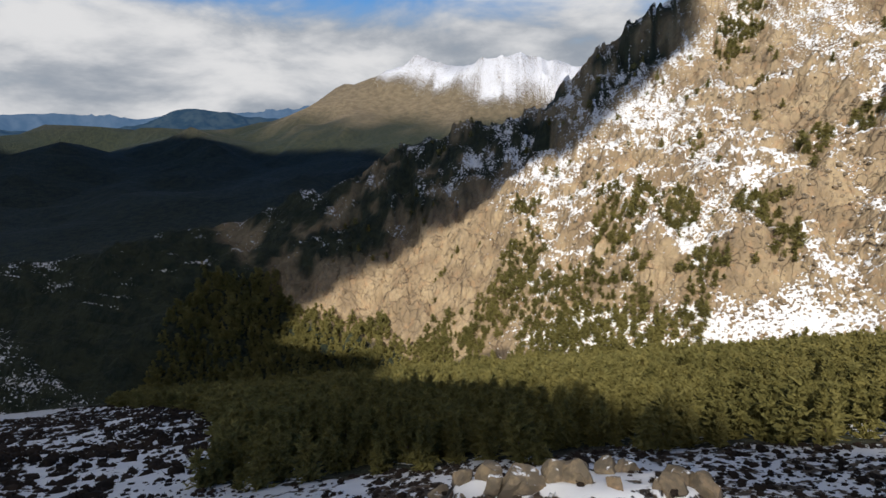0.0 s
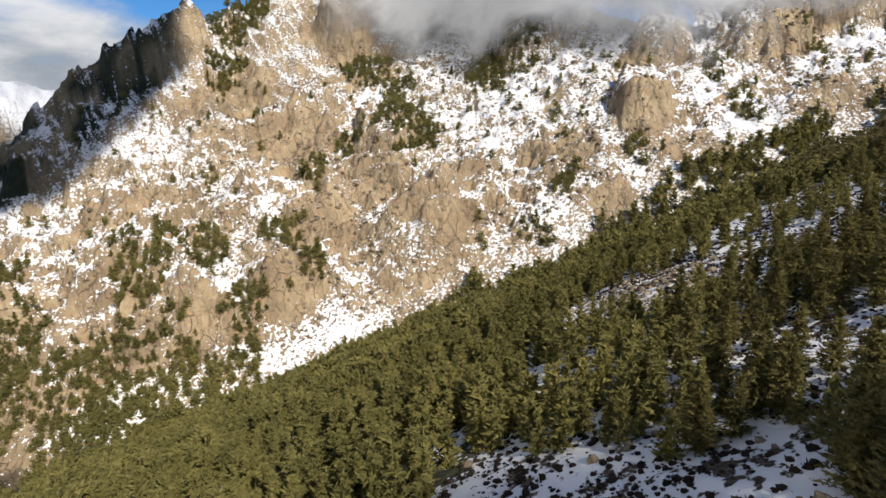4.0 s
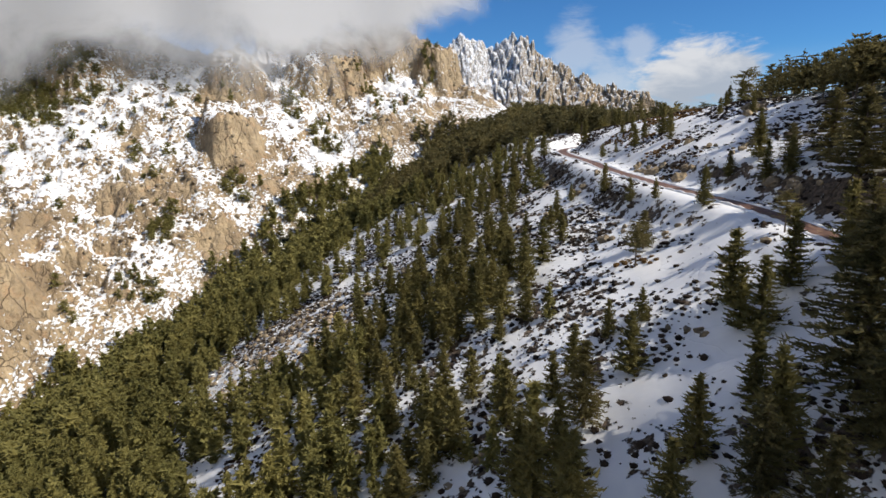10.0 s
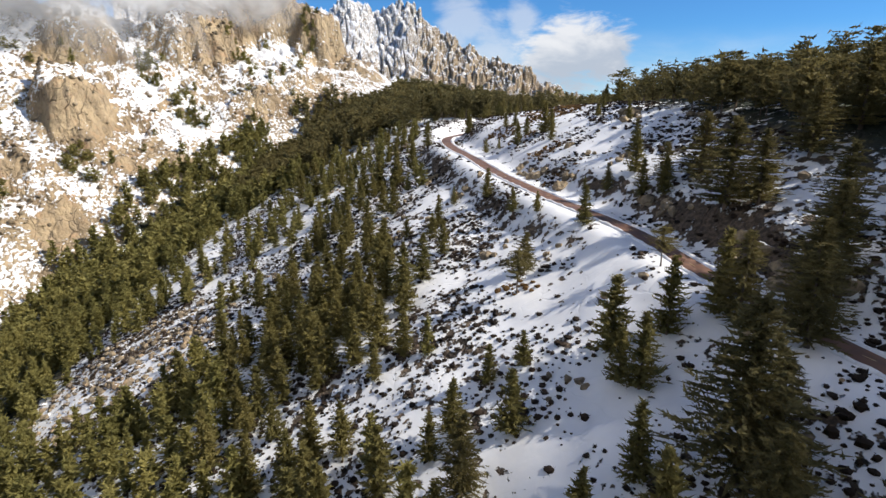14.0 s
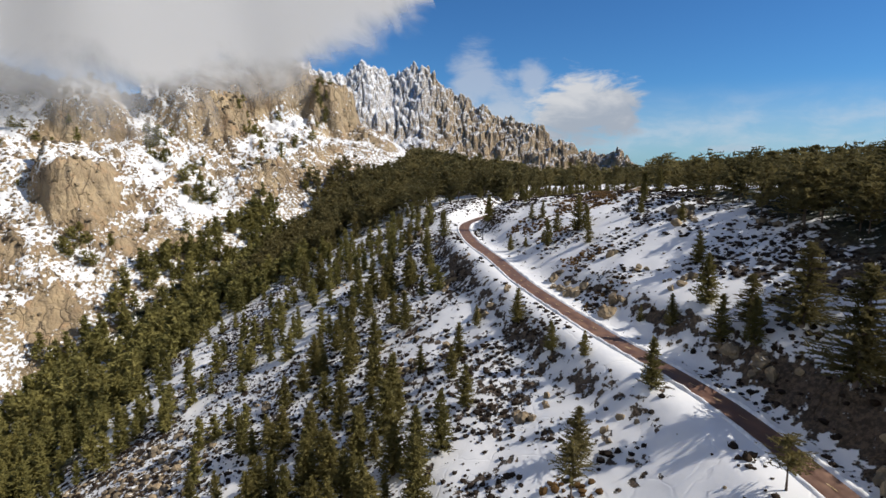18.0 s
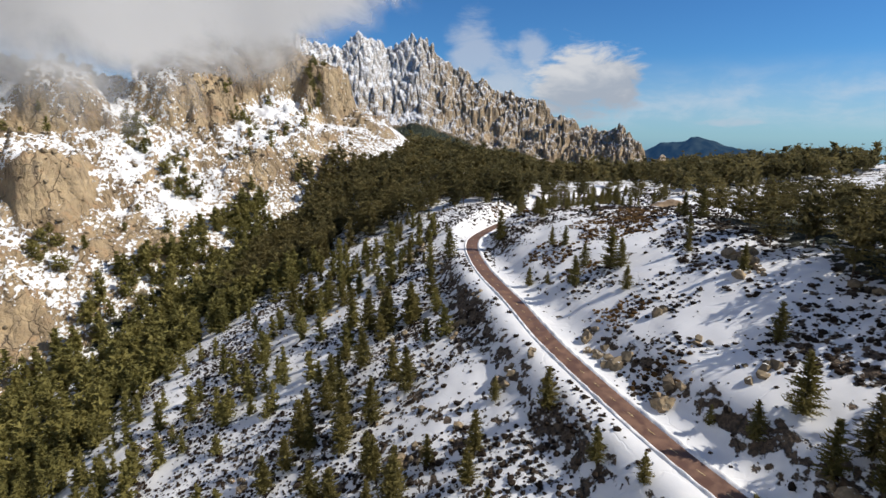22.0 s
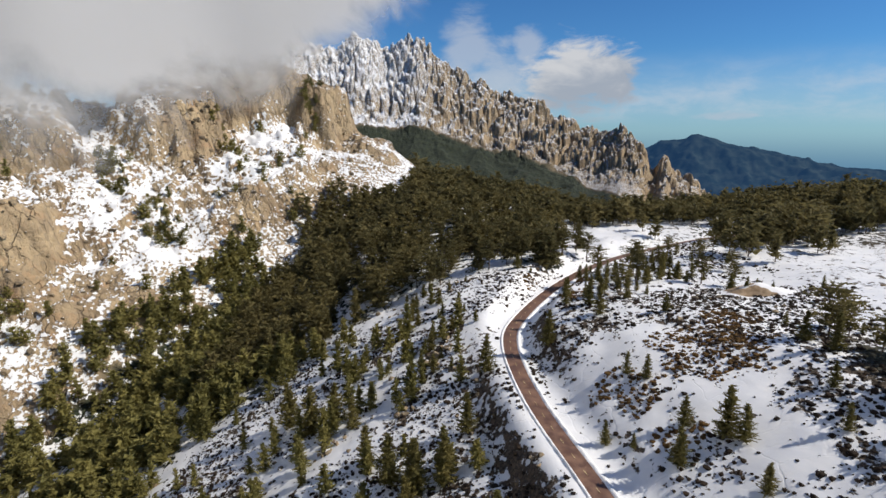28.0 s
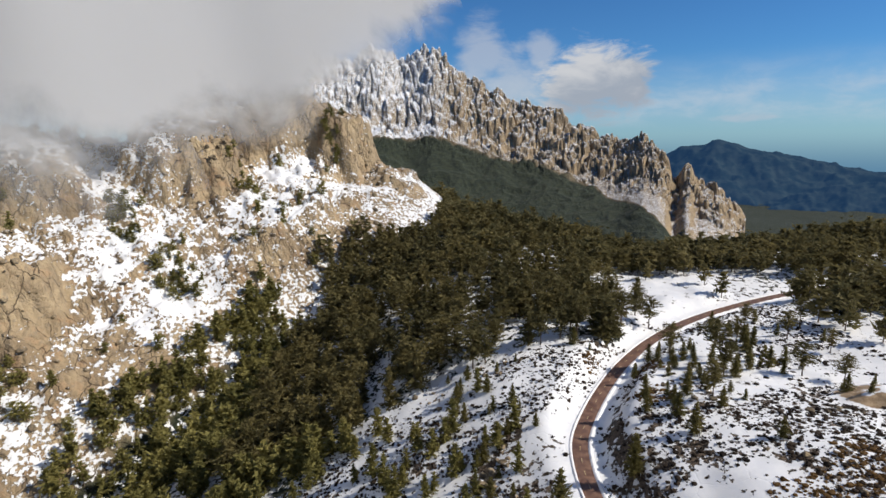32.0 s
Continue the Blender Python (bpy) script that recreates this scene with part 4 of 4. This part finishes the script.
def place_boulder(x, y, r, label="weathered granite boulder partly covered with snow", group="boulders on the slope"):
    ob = new("boulder", BOULDERS[int(rng.integers(6))])
    s = (r * rng.uniform(0.8, 1.25), r * rng.uniform(0.7, 1.1), r * rng.uniform(0.6, 1.0))
    ob.matrix_basis = Matrix.LocRotScale((x, y, at_ground(x, y) + 0.15 * r), Euler((0, 0, rng.random() * math.tau)), s)
    return tagged(ob, label, "boulder", group)


# outcrops: x, y, spread, count, size
for cx, cy, spread, count, size in ((20, 27, 5, 8, 2.7), (28, 28, 5, 9, 2.8), (36, 28, 5, 8, 2.6), (12, 30, 5, 4, 1.8), (232, -28, 2.5, 5, 2.0), (223, -29, 2.5, 5, 2.0), (217, -32, 3, 7, 2.2), (203, -34, 4, 9, 2.4), (209, -46, 3, 4, 1.2), (195, -50, 3, 6, 1.6), (225, -44, 1.2, 2, 1.9),
                                    (235, -68, 4, 9, 2.2), (226, -66, 4, 6, 1.8), (264, 1, 3, 6, 1.7), (226, -7, 2.5, 5, 1.9), (226, -14, 2, 4, 1.4), (338, 17, 4, 8, 1.8), (328, 11, 3, 4, 1.5), (315, 52, 6, 8, 1.5),
                                    (132, -50, 4, 9, 2.3), (122, -52, 4, 9, 2.4), (115, -54, 3, 6, 2.2), (145, -35, 2, 3, 1.0), (118, -12, 6, 9, 1.1), (172, -47, 4, 7, 1.7), (161, -50, 4, 7, 1.9),
                                    (174, -11, 4, 6, 1.9), (260, 4, 4, 6, 1.6), (225, -6, 3, 4, 1.8), (337, 19, 5, 7, 1.9), (271, -4, 3, 5, 1.4),
                                    (150, -62, 6, 7, 2.4), (273, 22, 5, 6, 1.5), (318, 28, 6, 8, 1.6), (345, 10, 4, 6, 1.8), (250, 12, 4, 5, 1.6), (232, 60, 7, 8, 1.6), (200, 96, 18, 14, 2.2), (158, -25, 8, 5, 1.1), (300, 8, 10, 6, 1.3), (310, -60, 14, 8, 1.0)):
    for _ in range(count):
        x, y = cx + rng.normal(0, spread * 0.5), cy + rng.normal(0, spread * 0.5)
        if abs(float(to_line(np.array([x]), np.array([y]), ROAD_COARSE)[0][0])) > 6:
            place_boulder(x, y, size * rng.uniform(0.5, 1.25))


# ---- far ridges ----
EYE = Vector((155, 24, 62))


def far_point(az, el, r):
    a = radians(az)
    return (EYE.x + r * math.cos(a), EYE.y + r * math.sin(a), EYE.z + r * math.tan(radians(el)))


def ridge_mesh(name, crest, foot_z, deep, columns, rows, relief):
    """A ridge seen from one side: crest points at even steps, falling towards the viewer's side over the given depth."""
    line = curve_points(crest, np.linalg.norm(np.diff(np.array(crest)[:, :2], axis=0), axis=1).sum() / columns)
    back = line[:, :2] - np.array([EYE.x, EYE.y])
    back /= np.linalg.norm(back, axis=1)[:, None]
    v = np.concatenate([np.linspace(-0.35, 0, rows // 5, endpoint=False), np.linspace(0, 1, rows - rows // 5) ** 1.3])
    co = np.zeros((len(line), len(v), 3))
    co[:, :, :2] = line[:, None, :2] - back[:, None] * (v * deep)[None, :, None]
    co[:, :, 2] = relief(co[:, :, 0], co[:, :, 1], line[:, 2][:, None], np.broadcast_to(v, co.shape[:2]), foot_z)
    w = len(v)
    i = (np.arange(len(line) - 1)[:, None] * w + np.arange(w - 1)).ravel()
    return mesh_of(name, co.reshape(-1, 3), np.stack([i, i + w, i + w + 1, i + 1], 1), flat=False), co, v


def needle_relief(x, y, crest, v, foot_z):
    drop = np.interp(v, (-0.35, 0, 0.10, 0.22, 0.40, 1.0), (1.0, 0.0, 0.22, 0.45, 0.62, 1.0))
    base = crest + (foot_z - crest) * drop
    steep = 1 - smooth(v, 0.16, 0.40)
    gap, own = cells(x + 12 * fbm(x, y, 60, 2, 201), y + 12 * fbm(x, y, 60, 2, 202), 62, 205)
    gap2, own2 = cells(x + 6 * fbm(x, y, 30, 2, 211), y + 6 * fbm(x, y, 30, 2, 212), 26, 215)
    towers = 50 * (own - 0.52) * smooth(gap, 0, 0.22) + 34 * (own2 - 0.5) * smooth(gap2, 0, 0.28) - 26 * (1 - smooth(gap, 0, 0.12))
    gap3, own3 = cells(x + 3 * fbm(x, y, 12, 2, 216), y + 3 * fbm(x, y, 12, 2, 217), 12, 218)
    towers = towers + 15 * (own3 - 0.5) * smooth(gap3, 0, 0.2)
    return base + steep * towers + 14 * ridged(x, y, 120, 3, 221)


NEEDLE_CREST = [far_point(*p) for p in ((26, 8.5, 2900), (14, 9.2, 3050), (9.5, 8.4, 3130), (7.0, 8.1, 3150), (4.6, 9.0, 3180), (2.3, 7.9, 3200), (-0.3, 8.7, 3200), (-2.6, 7.4, 3180), (-4.9, 5.6, 3150),
                                        (-7.2, 4.6, 3120), (-8.6, 3.5, 3100), (-11.8, 2.8, 3060), (-15.2, 1.1, 3000), (-18.5, -0.1, 2900), (-21.0, 0.2, 2800), (-22.9, -1.4, 2720),
                                        (-23.8, -3.9, 2690), (-24.9, -2.2, 2660), (-25.9, -3.9, 2630), (-28, -5.2, 2600), (-30, -7.5, 2600))]
needles, needle_co, needle_v = ridge_mesh("needle_ridge", NEEDLE_CREST, -330, 1300, 900, 150, needle_relief)
nv = np.broadcast_to(needle_v, needle_co.shape[:2])
wooded = smooth(nv + 0.07 * fbm(needle_co[:, :, 0], needle_co[:, :, 1], 160, 3, 231) - 0.35 * smooth(-needle_co[:, :, 1], 620, 950), 0.27, 0.33)
paint(needles, "rocky", 1 - wooded), paint(needles, "woody", wooded)
paint(needles, "snowy", np.where(wooded > 0.5, 0.0, 0.44) + 0.16 * smooth(needle_co[:, :, 2], 120, 380) + 0.22 * smooth(needle_co[:, :, 1], -160, 60) * (wooded < 0.5) - 0.16 * smooth(-needle_co[:, :, 2], -120, 60))
needles.materials.append(GROUND)
tagged(new("needle_ridge", needles), "distant ridge of jagged tan granite needles with snow", "mountain ridge", kind="structure")


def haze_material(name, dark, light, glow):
    """Far hills in blue distance: a backdrop with the air's haze painted in as a glow."""
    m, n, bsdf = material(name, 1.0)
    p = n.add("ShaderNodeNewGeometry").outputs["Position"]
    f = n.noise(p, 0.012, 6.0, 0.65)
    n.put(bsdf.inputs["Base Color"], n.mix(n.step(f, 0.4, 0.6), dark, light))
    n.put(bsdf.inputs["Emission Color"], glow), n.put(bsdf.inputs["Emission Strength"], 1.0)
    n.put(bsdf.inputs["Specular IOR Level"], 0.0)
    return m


def hill_relief(x, y, crest, v, foot_z):
    drop = np.interp(v, (-0.35, 0, 1.0), (1.0, 0.0, 1.0))
    return crest + (foot_z - crest) * drop + (60 * ridged(x, y, 420, 4, 241) + 18 * ridged(x, y, 90, 3, 243)) * smooth(np.abs(v), 0.0, 0.12) + 12 * ridged(x, y, 130, 3, 245)


BLUE = haze_material("blue_haze_glow", (0.012, 0.020, 0.020, 1), (0.03, 0.04, 0.035, 1), (0.012, 0.036, 0.085, 1))
BLUE_PALE = haze_material("pale_blue_haze_glow", (0.03, 0.04, 0.05, 1), (0.05, 0.06, 0.07, 1), (0.045, 0.10, 0.19, 1))


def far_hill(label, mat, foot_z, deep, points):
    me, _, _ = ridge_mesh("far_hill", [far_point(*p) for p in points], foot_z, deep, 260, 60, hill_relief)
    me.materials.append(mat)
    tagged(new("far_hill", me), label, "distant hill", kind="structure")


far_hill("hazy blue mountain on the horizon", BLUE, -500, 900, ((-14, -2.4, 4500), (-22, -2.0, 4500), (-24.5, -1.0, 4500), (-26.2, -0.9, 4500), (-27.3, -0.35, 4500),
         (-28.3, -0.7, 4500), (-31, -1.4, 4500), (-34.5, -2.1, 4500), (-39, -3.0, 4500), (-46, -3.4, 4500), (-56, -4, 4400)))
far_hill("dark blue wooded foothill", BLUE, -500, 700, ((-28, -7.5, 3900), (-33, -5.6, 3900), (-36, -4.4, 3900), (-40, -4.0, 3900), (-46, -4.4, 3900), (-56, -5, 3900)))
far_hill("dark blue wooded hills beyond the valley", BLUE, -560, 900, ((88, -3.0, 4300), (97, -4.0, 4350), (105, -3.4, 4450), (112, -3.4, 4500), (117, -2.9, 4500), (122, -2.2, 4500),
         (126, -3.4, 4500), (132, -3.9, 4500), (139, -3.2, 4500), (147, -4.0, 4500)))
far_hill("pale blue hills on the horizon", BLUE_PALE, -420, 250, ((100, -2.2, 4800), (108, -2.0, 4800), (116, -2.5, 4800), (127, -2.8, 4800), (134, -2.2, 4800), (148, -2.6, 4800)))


# ---- cloud and added shade ----
def cloud_material(name, soft, ragged, dense, grain, albedo):
    """Thin layers of cloud: grey-white scattering, let through by a soft noise; its own base and edges come from the mesh."""
    m = bpy.data.materials.new(name)
    m.use_nodes = True
    n = Nodes(m.node_tree)
    p = n.add("ShaderNodeNewGeometry").outputs["Position"]
    over = n.add("ShaderNodeAttribute", attribute_name="over").outputs["Fac"]
    fade = n.add("ShaderNodeAttribute", attribute_name="fade").outputs["Fac"]
    big = n.math("SUBTRACT", n.noise(p, grain, 5.0, 0.55, 0.4), 0.5)
    thick = n.step(n.math("ADD", over, n.math("MULTIPLY", big, ragged)), 0.0, soft)
    edge = n.step(n.math("ADD", fade, n.math("MULTIPLY", n.math("MULTIPLY", big, n.math("MULTIPLY", fade, n.math("SUBTRACT", 1.0, fade))), 6.0)), 0.12, 0.95)
    cover = n.math("MULTIPLY", n.math("MULTIPLY", thick, edge), dense)
    shade = (albedo, albedo, albedo, 1)
    white = n.add("ShaderNodeMixShader", {0: 0.3, 1: n.add("ShaderNodeBsdfDiffuse", {"Color": shade}), 2: n.add("ShaderNodeBsdfTranslucent", {"Color": shade})})
    out = n.add("ShaderNodeMixShader", {0: cover, 1: n.add("ShaderNodeBsdfTransparent"), 2: white})
    n.add("ShaderNodeOutputMaterial", {"Surface": out})
    return m


def cloud_bank():
    """Curtains of cloud that hang over the upper rock face."""
    mat = cloud_material("cloud", 70, 120, 0.92, 0.015, 0.55)
    line = curve_points([(380, 690, 125), (413, 611, 92), (452, 590, 80), (479, 538, 68), (498, 466, 62), (513, 397, 68), (545, 346, 66), (565, 290, 64), (614, 244, 70), (665, 197, 84), (697, 150, 104),
                         (740, 95, 140), (800, 30, 182), (870, -45, 250)], 12.0)
    t = np.gradient(line[:, :2], axis=0)
    t /= np.linalg.norm(t, axis=1)[:, None]
    side = np.stack([-t[:, 1], t[:, 0]], 1)
    zs = np.linspace(10, 520, 28)
    for k, d in enumerate((-24, 14)):
        co = np.zeros((len(line), len(zs), 3))
        lean = 0.45 * (zs - 100)
        co[:, :, :2] = line[:, None, :2] + side[:, None] * (d + lean)[None, :, None]
        co[:, :, 2] = zs
        w = len(zs)
        i = (np.arange(len(line) - 1)[:, None] * w + np.arange(w - 1)).ravel()
        me = mesh_of("cloud_layer", co.reshape(-1, 3), np.stack([i, i + w, i + w + 1, i + 1], 1), flat=False)
        x, z = np.broadcast_to(line[:, :1], co.shape[:2]), co[:, :, 2]
        # its base lies along the face and climbs towards the east
        run = np.broadcast_to(12.0 * np.arange(len(line))[:, None], co.shape[:2])
        paint(me, "over", z - line[:, 2:3] + 22 - 10 * k)
        paint(me, "fade", smooth(run, 10, 130) * (1 - smooth(x - 0.45 * (z - 150), 740, 980)))
        me.materials.append(mat)
        tagged(new("cloud_bank", me), "soft grey-white cloud clinging to the mountain top", "cloud", kind="stuff")


cloud_bank()


# places on the ground where the added sheet's shadow should end
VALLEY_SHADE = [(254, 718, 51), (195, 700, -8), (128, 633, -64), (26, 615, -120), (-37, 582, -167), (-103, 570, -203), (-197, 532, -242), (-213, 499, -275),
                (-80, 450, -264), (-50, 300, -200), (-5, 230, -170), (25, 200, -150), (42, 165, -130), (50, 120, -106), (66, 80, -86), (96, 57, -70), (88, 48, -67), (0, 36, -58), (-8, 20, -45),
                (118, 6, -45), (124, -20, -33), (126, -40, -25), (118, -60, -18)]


def shade_sheet():
    """An unseen sheet added above the western valley, which keeps it in the shade."""
    m = cloud_material("shade_sheet", 1, 0, 0.97, 0.002, 0.8)
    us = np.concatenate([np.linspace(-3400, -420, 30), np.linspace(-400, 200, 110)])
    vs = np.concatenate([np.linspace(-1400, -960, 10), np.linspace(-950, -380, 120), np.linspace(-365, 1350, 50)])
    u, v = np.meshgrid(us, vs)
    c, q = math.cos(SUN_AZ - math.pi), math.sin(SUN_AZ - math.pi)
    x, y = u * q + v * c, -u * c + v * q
    me = grid_mesh("shade_sheet", us, vs, 0 * u)
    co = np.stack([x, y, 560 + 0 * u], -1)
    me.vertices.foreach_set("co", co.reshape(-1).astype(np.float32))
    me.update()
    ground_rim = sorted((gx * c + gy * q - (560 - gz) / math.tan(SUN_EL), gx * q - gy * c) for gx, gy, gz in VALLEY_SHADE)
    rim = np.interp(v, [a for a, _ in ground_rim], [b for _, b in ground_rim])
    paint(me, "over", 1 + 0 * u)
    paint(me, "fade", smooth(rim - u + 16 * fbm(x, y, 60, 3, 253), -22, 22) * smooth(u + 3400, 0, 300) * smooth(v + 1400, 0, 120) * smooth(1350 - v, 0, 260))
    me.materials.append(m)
    tagged(new("shade_sheet", me), "unseen sheet added above the western valley to shade it", "cloud", kind="stuff")


shade_sheet()
build_road()


def bank_material():
    """Dug sandy earth, with snow where it lies flat enough."""
    m, n, bsdf = material("bare_earth", 0.9)
    geo = n.add("ShaderNodeNewGeometry")
    f = n.noise(geo.outputs["Position"], 0.4, 5.0, 0.62)
    soil = n.mix(n.step(f, 0.36, 0.66), (0.26, 0.175, 0.10, 1), (0.44, 0.32, 0.20, 1))
    up = n.add("ShaderNodeSeparateXYZ", {0: geo.outputs["Normal"]}).outputs[2]
    cover = n.step(n.math("ADD", up, n.math("MULTIPLY", f, 0.12)), 0.985, 1.0)
    n.put(bsdf.inputs["Base Color"], n.mix(cover, soil, (0.80, 0.80, 0.81, 1)))
    bump(n, bsdf, f, 0.5, 0.2)
    return m


def earth_bank():
    """A bank of dug earth beside the shelf: a steep bare front and a snowed-over back."""
    xs, ys = np.linspace(-15, 19, 44), np.linspace(-14, 14, 36)
    gx, gy = np.meshgrid(xs, ys)
    c, s = math.cos(-0.5), math.sin(-0.5)
    wx, wy = 335 + c * gx - s * gy, -97 + s * gx + c * gy
    front = smooth(gx + 1.2 * fbm(gx, gy, 7, 2, 262), -10, -2)
    z = 4.2 * front * np.exp(-((np.maximum(0, gx) / 13) ** 2 + (gy / 9) ** 2)) + 0.35 * fbm(wx, wy, 4, 3, 261) - 0.5
    me = grid_mesh("earth_bank", xs, ys, z)
    co = np.stack([wx, wy, height(wx, wy) + z], -1).reshape(-1, 3).astype(np.float32)
    me.vertices.foreach_set("co", co.ravel())
    me.update()
    me.materials.append(bank_material())
    tagged(new("earth_bank", me), "sandy earth bank half covered by smooth snow", "earth bank")


earth_bank()
